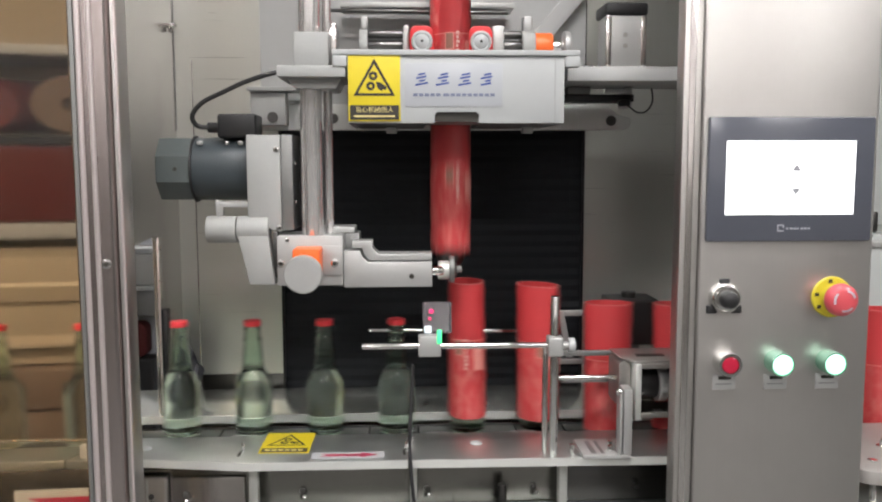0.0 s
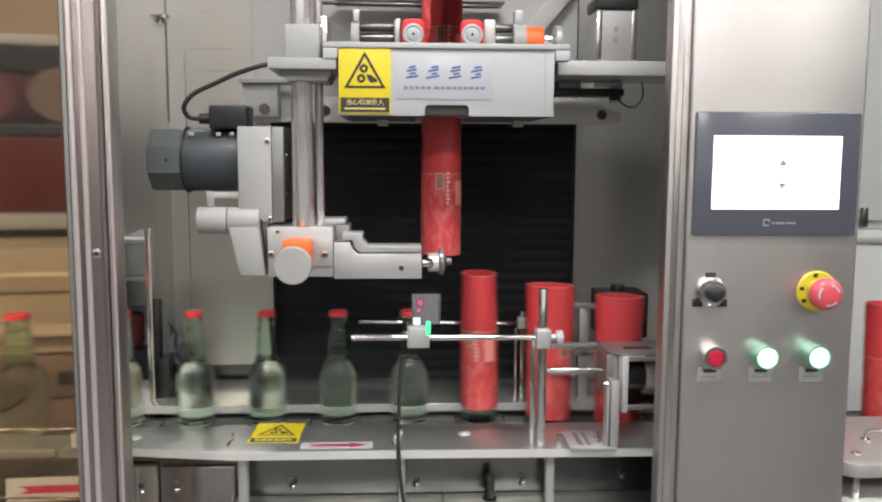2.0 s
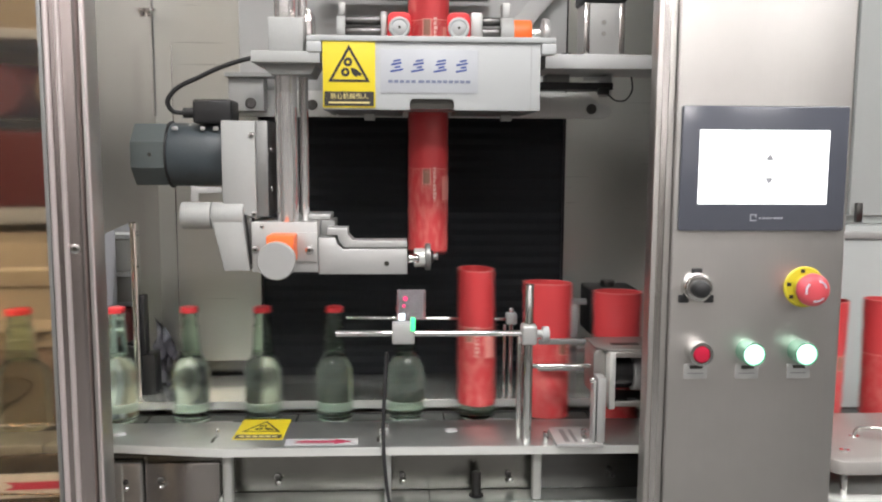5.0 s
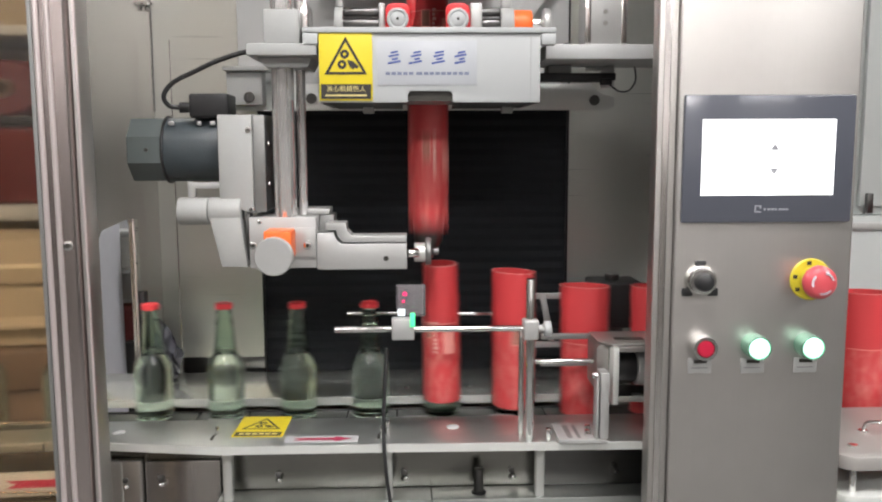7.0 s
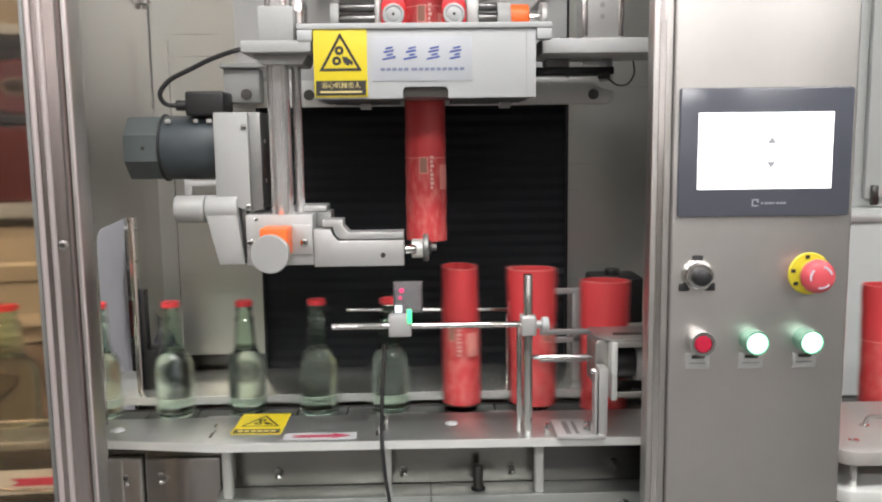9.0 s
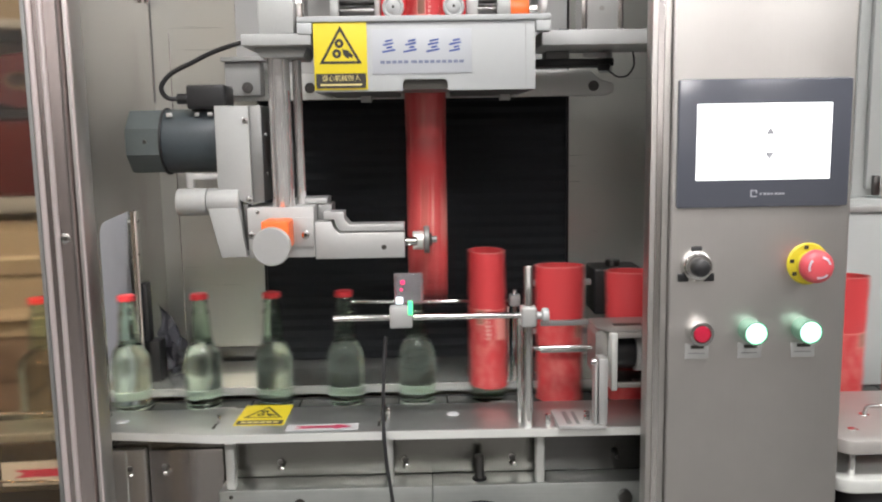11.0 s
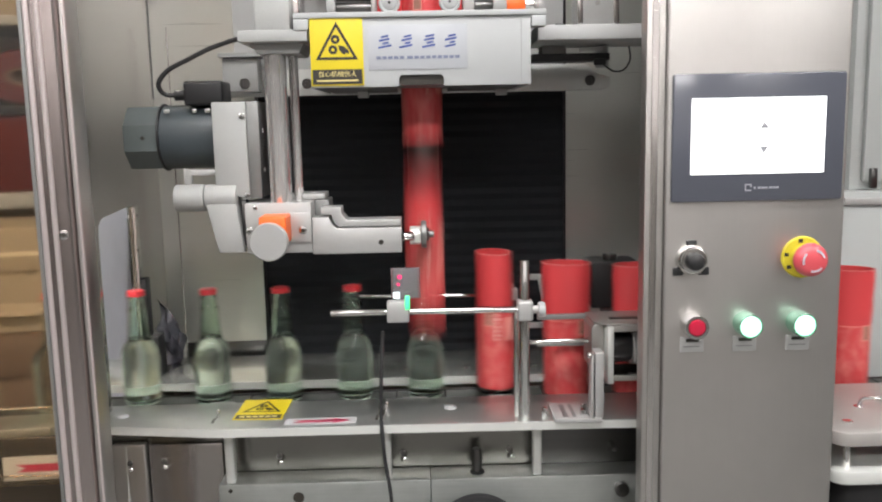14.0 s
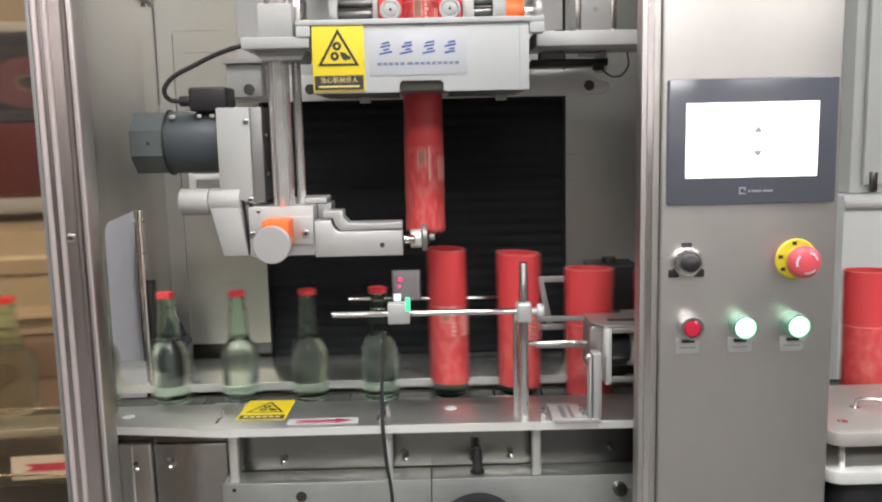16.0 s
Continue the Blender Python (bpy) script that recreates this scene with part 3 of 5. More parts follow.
for sx in (0.03, 0.13, 0.24):
    part("screw", lathe([(0, 0.002), (0.005, 0.002), (0.007, 0.0), (0.007, -0.001), (0, -0.001)], (sx, 0.36, DZ + 0.003)), CHROME, rear)

base = thing("machine_base", (0, 0.2, 0), "stainless machine base frame under the deck", "machine base", kind="structure")
for x0, x1 in ((-0.2245, -0.2110), (0.0015, 0.0115), (0.2125, 0.2260)):
    part("pillar", box(x0, x1, 0.145, 0.160, 0.748, DZ - 0.012, 0.003, 4), EDGE_BRIGHT, base)
part("beam", box(-0.2345, 0.066, 0.142, 0.1885, 0.60, 0.748, 0.002), STEEL_DECK, base)
part("beam", box(0.0665, 0.60, 0.142, 0.1885, 0.60, 0.748, 0.002), STEEL_DECK, base)
part("skirt_panel", box(-0.52, 0.60, 0.190, 0.194, 0.0, DZ - 0.0125, 0), STEEL_SKIRT, base)
# Dark sheet stands in for the shade under the deck's right end.
part("recess_shade_sheet", box(0.230, 0.60, 0.1865, 0.1895, 0.7485, DZ - 0.0125, 0), DARK_STEEL, base)
part("bent_panel", box(-0.394, -0.345, 0.176, 0.1885, 0.0, 0.80, 0.004, 3), STEEL_V, base)
part("bent_panel", box(-0.343, -0.236, 0.183, 0.1885, 0.0, 0.795, 0.002), STEEL_SIDE, base)
# Narrow pale strip paints the highlight along the fold.
part("fold", box(-0.3745, -0.3715, 0.1735, 0.1758, 0.0, 0.798, 0.001), EDGE_BRIGHT, base, "folded edge with its highlight put into the colour")
for sx, sy, sz in ((-0.366, 0.176, 0.764), (-0.319, 0.183, 0.763), (-0.153, 0.190, 0.763), (0.028, 0.190, 0.763), (0.185, 0.190, 0.763), (0.335, 0.1865, 0.77)):
    bolt = part("bolt", cyl((sx - 0.003, sy + 0.001, sz - 0.003), (sx + 0.0025, sy - 0.012, sz + 0.002), 0.0034, 14), CHROME, base)
    part("nut", cyl((sx - 0.0025, sy + 0.0005, sz + 0.0075), (sx - 0.0005, sy - 0.006, sz + 0.0085), 0.0042, 6, bev=0.0005), DARK_STEEL, bolt)
part("hole", cyl((-0.218, 0.1415, 0.739), (-0.218, 0.145, 0.739), 0.003, 14, bev=0), INK, base)
part("hole", cyl((-0.122, 0.1415, 0.7265), (-0.122, 0.145, 0.7265), 0.008, 20, bev=0), INK, base)
part("peg", cyl((0.134, 0.164, 0.747), (0.134, 0.164, 0.784), 0.0068, 24, bev=0.001), DARK_STEEL, base)
part("peg_collar", cyl((0.134, 0.164, 0.748), (0.134, 0.164, 0.7505), 0.0105, 24, bev=0.0006), BLACK, base)
wheel_ob = part("handwheel", facing([(0.046, 0.0), (0.052, -0.005), (0.0585, -0.004), (0.061, 0.002), (0.0585, 0.008), (0.052, 0.009), (0.046, 0.004), (0.046, 0.0)], 0.131, 0.100, 0.684, 44), BLACK, base, "black plastic handwheel rim")
part("spokes", box(0.125, 0.137, 0.096, 0.103, 0.636, 0.732, 0.001), BLACK, wheel_ob)
part("spindle", cyl((0.131, 0.094, 0.684), (0.131, 0.143, 0.684), 0.010, 20), DARK_STEEL, wheel_ob)
part("bolt", cyl((0.338, 0.1425, 0.728), (0.338, 0.130, 0.728), 0.010, 20), DARK_STEEL, base)

# ---- conveyor ----
CZ = 0.830
conveyor = thing("conveyor", (0, 0.27, 0), "dark steel slat conveyor running between the decks", "conveyor")
part("rail", box(-6.3, 6.3, 0.2265, 0.2305, 0.70, 0.826, 0.001), DARK_STEEL, conveyor)
part("rail", box(-6.3, 6.3, 0.316, 0.320, 0.70, 0.826, 0.001), DARK_STEEL, conveyor)
slat = bmesh.new()
for i in range(166):
    x = -6.29 + i * 0.076
    slat = box(x, x + 0.073, 0.2505, 0.2955, CZ - 0.006, CZ, 0, bm=slat)
part("chain_slats", slat, SLAT_BLACK, conveyor)
part("chain_bed", box(-6.3, 6.3, 0.262, 0.284, 0.74, CZ - 0.0065, 0.001), DARK_STEEL, conveyor)
for x in (-5.6, -4.2, -2.8, -1.4, 1.5, 2.9, 4.3, 5.6):
    for y in (0.222, 0.324):
        part("leg", box(x - 0.02, x + 0.02, y - 0.018, y + 0.018, 0.0, 0.7005, 0.003), STEEL_V, conveyor)
for x in (-0.245, 0.045, 0.175):
    part("link_clip", prism(rounded(x - 0.02, x + 0.02, 0.2315, 0.2425, 0.005, 4), 0.820, 0.838, 0.001, "z"), ALU, conveyor, "bright clip beside the chain")

# ---- stickers on the deck ----


def hazard_figure(parent, m, ink=INK):
    """The warning triangle with two rollers and a caught glove, on a plate of unit width."""
    def place(bm):
        bmesh.ops.transform(bm, matrix=m, verts=bm.verts)
        return bm
    tri = bmesh.new()
    out = [(-0.40, -0.27), (0.40, -0.27), (0.0, 0.43)]
    inn = [(-0.315, -0.222), (0.315, -0.222), (0.0, 0.33)]
    a = [tri.verts.new((x, y, 0.004)) for x, y in out]
    b = [tri.verts.new((x, y, 0.004)) for x, y in inn]
    for i in range(3):
        tri.faces.new((a[i], a[(i + 1) % 3], b[(i + 1) % 3], b[i]))
    part("triangle", place(tri), ink, parent)
    for cx, cy, r in ((-0.02, 0.105, 0.085), (-0.07, -0.085, 0.085)):
        disc = bmesh.new()
        n = 20
        o = [disc.verts.new((cx + r * math.cos(2 * math.pi * i / n), cy + r * math.sin(2 * math.pi * i / n), 0.004)) for i in range(n)]
        q = [disc.verts.new((cx + 0.35 * r * math.cos(2 * math.pi * i / n), cy + 0.35 * r * math.sin(2 * math.pi * i / n), 0.004)) for i in range(n)]
        for i in range(n):
            disc.faces.new((o[i], o[(i + 1) % n], q[(i + 1) % n], q[i]))
        part("roller_mark", place(disc), ink, parent)
    glove = bmesh.new()
    glove.faces.new([glove.verts.new((x, y, 0.004)) for x, y in ((0.03, 0.0), (0.13, -0.02), (0.24, -0.11), (0.22, -0.17), (0.17, -0.14), (0.15, -0.18), (0.09, -0.15), (0.05, -0.09))])
    part("glove_mark", place(glove), ink, parent)


ds = thing("warning_sticker", (-0.16, 0.16, DZ), "yellow and black warning sticker lying on the deck", "sticker", "warning stickers")
m = Matrix.Translation((-0.1735, 0.172, DZ + 0.0008)) @ pose(0, 0, 0, 0, 0, -1.5) @ Matrix.Diagonal((0.070, 0.070, 0.070, 1))
bm = box(-0.5, 0.5, -0.50, 0.74, -0.008, 0.0, 0)
bmesh.ops.transform(bm, matrix=m, verts=bm.verts)
part("sheet", bm, YELLOW, ds)
bm = box(-0.46, 0.46, -0.46, -0.23, -0.004, 0.004, 0)
bmesh.ops.transform(bm, matrix=m, verts=bm.verts)
part("caption_field", bm, INK, ds)
for i in range(6):
    bars = box(-0.38 + i * 0.13, -0.28 + i * 0.13, -0.385, -0.305, 0.004, 0.007, 0)
    bmesh.ops.transform(bars, matrix=m, verts=bars.verts)
    part("caption_bar", bars, INK_PALE, ds)
hazard_figure(ds, m @ Matrix.Translation((0, 0.2, 0)))


def arrow_sticker(x0, x1, y0, y1, z, m, label):
    a = thing("arrow_sticker", m @ Vector(((x0 + x1) / 2, (y0 + y1) / 2, z)), label, "sticker", "arrow stickers")
    sheet = box(x0, x1, y0, y1, z, z + 0.0006, 0)
    bmesh.ops.transform(sheet, matrix=m, verts=sheet.verts)
    part("sheet", sheet, WHITE, a)
    h, yc = (y1 - y0), (y0 + y1) / 2
    ax0, ax1 = x0 + 0.12 * (x1 - x0), x1 - 0.10 * (x1 - x0)
    ar = prism([(ax0, yc - 0.16 * h), (ax1 - 0.022, yc - 0.16 * h), (ax1 - 0.022, yc - 0.36 * h), (ax1, yc), (ax1 - 0.022, yc + 0.36 * h), (ax1 - 0.022, yc + 0.16 * h), (ax0, yc + 0.16 * h), (ax0 + 0.012, yc)], z + 0.0004, z + 0.0012, 0, "z")
    bmesh.ops.transform(ar, matrix=m, verts=ar.verts)
    part("arrow", ar, ARROW_RED, a, "dark red arrow")


arrow_sticker(-0.133, -0.034, 0.110, 0.136, DZ + 0.0002, Matrix.Identity(4), "white sticker with a red arrow on the deck")
arrow_sticker(-0.075, 0.047, -0.0165, 0.0165, 0.0, Matrix.Translation((-0.5045, 0.1490, 0.7905)) @ pose(0, 0, 0, 90, 0, 0), "white sticker with a red arrow on the deck skirt")
solid("infeed_skirt", prism([(-0.90, 0.150), (-0.397, 0.150), (-0.397, 0.158), (-0.90, 0.158)], 0.765, 0.8325, 0.001, "z"), STEEL_SKIRT, "grey metal skirt under the infeed deck", "skirt", "structure")
solid("infeed_deck", box(-1.5, -0.522, 0.150, 0.215, DZ - 0.012, DZ, 0.0012), STEEL_DECK, "milled steel infeed deck plate", "machine deck", "structure")

# ---- cutting head ----
head_unit = thing("cutting_head", (0.066, 0.24, 1.298), "white sleeve cutting head with cover and guide rollers", "cutting head")
cover = part("cover", prism([(-0.078, 1.298), (0.037, 1.298), (0.037, 1.309), (0.0405, 1.3128), (0.0925, 1.3128), (0.096, 1.309), (0.096, 1.298), (0.211, 1.298), (0.211, 1.386), (-0.078, 1.386)], 0.131, 0.1345, 0.0008), WHITE, head_unit, "white painted sheet cover")
part("cover_side", box(0.2075, 0.211, 0.135, 0.34, 1.298, 1.386, 0.0008), WHITE, head_unit)
part("cover_side", box(-0.078, -0.0745, 0.135, 0.34, 1.298, 1.386, 0.0008), WHITE, head_unit)
part("seam", box(0.198, 0.1988, 0.1305, 0.132, 1.300, 1.384, 0), CAST, head_unit)
part("throat", box(0.030, 0.100, 0.1355, 0.1375, 1.3, 1.384, 0), INK, head_unit)
part("bottom_plate", prism([(-0.074, 0.138), (0.207, 0.138), (0.207, 0.40), (0.108, 0.40), (0.108, 0.2375), (0.0285, 0.2375), (0.0285, 0.40), (-0.074, 0.40)], 1.300, 1.305, 0, "z"), ALU_DARK, head_unit)
part("top_plate", prism([(-0.098, 0.127), (0.231, 0.127), (0.231, 0.40), (0.106, 0.40), (0.106, 0.2375), (0.030, 0.2375), (0.030, 0.40), (-0.098, 0.40)], 1.3868, 1.394, 0.0012, "z"), WHITE, head_unit)
part("lip", box(0.2118, 0.231, 0.127, 0.146, 1.372, 1.3862, 0.0012), WHITE, head_unit)
part("lip", box(-0.098, -0.0788, 0.127, 0.146, 1.372, 1.3862, 0.0012), WHITE, head_unit)
for x in (-0.03, 0.18):
    part("catch", box(x, x + 0.016, 0.30, 0.32, 1.290, 1.2995, 0.001), ALU, head_unit)

sign = part("warning_plate", box(-0.0775, -0.0085, 0.1293, 0.1308, 1.3005, 1.3885, 0.0003), YELLOW, head_unit, "yellow plate with a black warning triangle")
SM = Matrix.Translation((-0.043, 0.1291, 1.3525)) @ FRONT @ Matrix.Diagonal((0.069, 0.069, 0.069, 1))
hazard_figure(sign, SM)
part("caption_field", box(-0.0755, -0.0105, 0.1286, 0.1294, 1.3025, 1.3215, 0), INK, sign)
letters("caption", "当心机械伤人", 0.0085, Matrix.Translation((-0.043, 0.1284, 1.3152)) @ FRONT, INK_PALE, sign)
part("caption_bar", box(-0.070, -0.016, 0.1283, 0.1287, 1.3060, 1.3082, 0), INK_PALE, sign)
logo = part("name_film", box(-0.002, 0.1275, 0.1300, 0.1308, 1.320, 1.377, 0.0002), NAME_FILM, head_unit, "pale bluish name sticker with blue marks")
rnd = random.Random(4)


def slant_bar(x, z, length, width, lean=0.18):
    """A slim printed bar that rises to its end."""
    x0, x1 = x - length / 2, x + length / 2
    rise = lean * length / 2
    return prism([(x0, z - rise - width / 2), (x1, z + rise - width / 2), (x1, z + rise + width / 2), (x0, z - rise + width / 2)], 0.1295, 0.1301, 0)


for i in range(4):
    cx = 0.0195 + i * 0.0288
    for row, (length, dx) in enumerate(((0.011, 0.001), (0.015, 0.0), (0.008, 0.002), (0.016, -0.0005))):
        part("printed_bar", slant_bar(cx + dx + rnd.uniform(-0.001, 0.001), 1.3625 - row * 0.0043, length * rnd.uniform(0.85, 1.1), 0.0023), BLUE_INK, logo)
x = 0.0085
for i in range(14):
    w = 0.0058 if i != 5 else 0.0078
    part("printed_bar", box(x, x + w, 0.1296, 0.1301, 1.3334, 1.3372, 0), GREY_INK, logo)
    x += w + 0.0018 + (0.002 if i == 4 else 0)

# guide rollers over the head
for side, xr in ((-1, 0.0235), (1, 0.1095)):
    blk = part("roller_block", prism(rounded(xr - 0.0175, xr + 0.0175, 1.3945, 1.4435, 0.010, 5), 0.247, 0.30, 0.002), RED_RUBBER, head_unit, "red rubber roller block")
    cap = part("bearing_cap", facing([(0, 0), (0.0150, 0), (0.0158, 0.003), (0.0150, 0.006), (0.0125, 0.007), (0.0105, 0.005), (0.0085, 0.007), (0.004, 0.008), (0, 0.008)], xr, 0.2475, 1.4205), WHITE, blk, "white bearing cap")
    part("pin", facing([(0, 0.006), (0.0022, 0.006), (0.002, 0.0095), (0, 0.0098)], xr, 0.2475, 1.4205, 14), INK, cap)
for zc, yc, r in ((1.436, 0.285, 0.0065), (1.419, 0.280, 0.0075), (1.403, 0.285, 0.0055)):
    part("shaft", cyl((-0.058, yc, zc), (0.0055, yc, zc), r), DARK_STEEL, head_unit)
    part("shaft", cyl((0.1275, yc, zc), (0.176, yc, zc), r), DARK_STEEL, head_unit)
part("clamp_block", box(-0.004, 0.0052, 0.262, 0.305, 1.397, 1.446, 0.003), ALU, head_unit)
part("clamp_block", box(0.128, 0.146, 0.262, 0.305, 1.399, 1.446, 0.003), ALU, head_unit)
part("collar", cyl((-0.068, 0.285, 1.419), (-0.056, 0.285, 1.419), 0.0245), CAST, head_unit)
part("collar", cyl((0.174, 0.285, 1.419), (0.193, 0.285, 1.419), 0.0235), CAST, head_unit)
part("orange_sleeve", cyl((0.193, 0.285, 1.419), (0.220, 0.285, 1.419), 0.0200), ORANGE, head_unit, "orange plastic sleeve on the shaft")
part("adjuster", cyl((0.220, 0.285, 1.419), (0.240, 0.285, 1.419), 0.0095), CHROME, head_unit)
part("end_disc", cyl((0.238, 0.285, 1.419), (0.247, 0.285, 1.419), 0.0225), ALU, head_unit)
part("yoke", box(0.165, 0.236, 0.24, 0.33, 1.3945, 1.3985, 0.001), WHITE, head_unit)
part("lug", box(-0.066, -0.056, 0.275, 0.295, 1.442, 1.460, 0.002), ALU, head_unit)
part("lug", box(0.176, 0.190, 0.275, 0.295, 1.440, 1.462, 0.002), ALU, head_unit)
part("cross_rod", cyl((-0.12, 0.33, 1.478), (0.16, 0.33, 1.476), 0.003), DARK_STEEL, head_unit)
part("cross_plate", box(-0.10, 0.17, 0.335, 0.40, 1.484, 1.492, 0.001), ALU, head_unit)
part("mandrel", lathe([(0, 1.082), (0.012, 1.084), (0.0215, 1.10), (0.0235, 1.13), (0.0235, 1.33), (0, 1.331)], (0.0665, 0.273, 0), 28), DARK_STEEL, head_unit, "dark steel mandrel")

# ---- back plate and mounting bar ----
bp = thing("head_back_plate", (0.05, 0.41, 1.30), "pale painted back plate carrying the cutting head", "mounting plate")
part("plate", box(-0.236, 0.300, 0.412, 0.424, 1.330, 2.0, 0.0015), WHITE_PLATE, bp)
part("mounting_bar", prism([(-0.253, 1.298), (0.362, 1.298), (0.374, 1.304), (0.374, 1.318), (0.352, 1.3235), (0.335, 1.340), (-0.253, 1.340)], 0.398, 0.411, 0.0015), BAR_PAINT, bp)
part("block", box(-0.245, -0.190, 0.360, 0.3975, 1.305, 1.357, 0.0015), CAST, bp)
part("ledge", box(-0.249, -0.165, 0.350, 0.3975, 1.3575, 1.364, 0.001), CAST, bp)
for x, y, z in ((-0.2105, 0.360, 1.317), (-0.118, 0.398, 1.317), (0.341, 0.398, 1.3135)):
    part("bolt", facing([(0, 0.0), (0.0085, 0.0), (0.0085, 0.002), (0.0075, 0.0028), (0.0035, 0.0028), (0.0035, 0.0012), (0, 0.0012)], x, y, z, 24), DARK_STEEL, bp, "dark socket bolt")
part("gusset", prism([(0.20, 1.40), (0.30, 1.52), (0.30, 1.56), (0.17, 1.41)], 0.39, 0.4115, 0.001), WHITE_PLATE, bp)

bellows = bmesh.new()
n, z0, z1 = 40, 0.83, 1.62
rows = []
for i in range(2 * n + 1):
    z, y = z0 + (z1 - z0) * i / (2 * n), 0.4735 if i % 2 else 0.4705
    rows.append([bellows.verts.new((x, y, z)) for x in (-0.213, 0.309)])
for a, b in zip(rows, rows[1:]):
    bellows.faces.new((a[0], a[1], b[1], b[0]))
bmesh.ops.solidify(bellows, geom=bellows.faces[:], thickness=0.002)
bel = thing("bellows", (0.048, 0.475, 0.83), "black pleated bellows curtain on the back wall", "bellows")
part("curtain", bellows, BELLOWS, bel, angle=10)
part("edge_strip", box(-0.2165, -0.2135, 0.462, 0.488, 0.83, 1.62, 0.0005), BLACK, bel)
part("edge_strip", box(0.3095, 0.3125, 0.462, 0.488, 0.83, 1.62, 0.0005), BLACK, bel)

# ---- column, carriage and arm ----
stand = thing("lift_column", (-0.128, 0.18, 1.08), "polished column with clamp, carriage and drive arm", "lift column")
part("column", cyl((-0.1310, 0.172, 1.146), (-0.1310, 0.172, 2.0), 0.0150, 36), COLUMN, stand, "polished round column")
part("guide_rod", cyl((-0.1105, 0.200, 1.146), (-0.1105, 0.200, 2.0), 0.0066, 24), COLUMN, stand)
part("clamp_plate", prism([(-0.171, 1.3585), (-0.081, 1.3585), (-0.081, 1.3735), (-0.171, 1.3735)], 0.129, 0.25, 0.0012), CAST, stand)
part("clamp_web", prism([(-0.160, 1.3583), (-0.088, 1.3583), (-0.095, 1.345), (-0.150, 1.345)], 0.150, 0.24, 0.001), CAST, stand)
part("clamp_block", box(-0.149, -0.103, 0.135, 0.22, 1.3737, 1.4175, 0.002), CAST, stand)
part("clamp_cheek", box(-0.1025, -0.094, 0.150, 0.22, 1.3737, 1.430, 0.0015), POLISHED, stand)
carr = part("carriage", box(-0.1795, -0.089, 0.158, 0.235, 1.0765, 1.146, 0.0015), ALU, stand)
part("carriage_cap", box(-0.122, -0.074, 0.196, 0.250, 1.1465, 1.1545, 0.0015), ALU, stand)
part("carriage_rear", box(-0.0885, -0.068, 0.196, 0.245, 1.100, 1.146, 0.0015), ALU_DARK, stand)
part("cheek", box(-0.119, -0.0895, 0.1545, 0.1575, 1.092, 1.132, 0.0008), ALU, stand)
screw(-0.1005, 0.1545, 1.108, stand, r=0.0055)
screw(-0.1745, 0.158, 1.108, stand, r=0.005)
screw(-0.165, 0.158, 1.14, stand, r=0.003)
knob = part("orange_clamp", box(-0.153, -0.117, 0.112, 0.1575, 1.094, 1.1315, 0.0025, 3), ORANGE, stand, "orange plastic clamp")
part("hand_knob", facing([(0, -0.02), (0.010, -0.02), (0.010, 0.0), (0.0235, 0.001), (0.0252, 0.003), (0.0252, 0.012), (0.0238, 0.0135), (0, 0.0135)], -0.1375, 0.105, 1.1005, 44), ALU, stand, "round grey hand knob")
part("arm", prism([(-0.0885, 1.0735), (0.034, 1.0735), (0.034, 1.1085), (-0.0555, 1.1085), (-0.0625, 1.1155), (-0.0655, 1.1245), (-0.0885, 1.1245)], 0.158, 0.192, 0.001), ALU, stand)
part("arm_rail", prism([(-0.0765, 1.1375), (-0.0485, 1.1375), (-0.0485, 1.128), (-0.041, 1.1195), (0.034, 1.1195), (0.034, 1.1105), (-0.0535, 1.1105), (-0.0605, 1.1185), (-0.0625, 1.1275), (-0.0765, 1.1275)], 0.164, 0.200, 0.0008), ALU, stand)
part("pin_hole", cyl((0.0055, 0.1575, 1.0885), (0.0055, 0.160, 1.0885), 0.0036, 16, bev=0), INK, stand)
part("nozzle", cyl((0.0345, 0.185, 1.092), (0.050, 0.190, 1.092), 0.0065, 20), CHROME, stand)
part("nozzle_collar", cyl((0.0445, 0.205, 1.091), (0.0602, 0.205, 1.091), 0.0136, 28, bev=0.0015), EDGE_BRIGHT, stand, "bright collar on the arm's end")
wheel = part("drive_wheel", cyl((0.0605, 0.222, 1.090), (0.0690, 0.222, 1.090), 0.0200, 32, bev=0.002), ALU_DARK, stand, "dull grey rubber-edged drive wheel")
part("wheel_hub", cyl((0.069, 0.222, 1.090), (0.080, 0.222, 1.090), 0.0050, 18, bev=0.001), ALU_DARK, wheel)
part("hub_nut", cyl((0.0690, 0.222, 1.090), (0.0725, 0.222, 1.090), 0.0095, 6, bev=0.0006), DARK_STEEL, wheel)
gear = part("gearbox", prism([(-0.2205, 1.166), (-0.1745, 1.149), (-0.1745, 1.284), (-0.2205, 1.284)], 0.172, 0.262, 0.0015), CAST, stand, "pale grey gearbox housing")
part("side_plate", box(-0.174, -0.158, 0.176, 0.262, 1.152, 1.284, 0.001), ALU_DARK, gear)
screw(-0.1795, 0.172, 1.264, gear, r=0.004)
screw(-0.1775, 0.172, 1.156, gear, r=0.004)
for z in (1.245, 1.19):
    screw(-0.158, 0.20, z, gear, axis=(1, 0, 0), r=0.003)
part("crank_hub", cyl((-0.278, 0.180, 1.1535), (-0.2365, 0.180, 1.1535), 0.0188, 32, bev=0.0025), CAST, stand)
part("crank_hub", cyl((-0.2355, 0.180, 1.1535), (-0.192, 0.180, 1.1535), 0.0188, 32, bev=0.0015), CAST, stand)
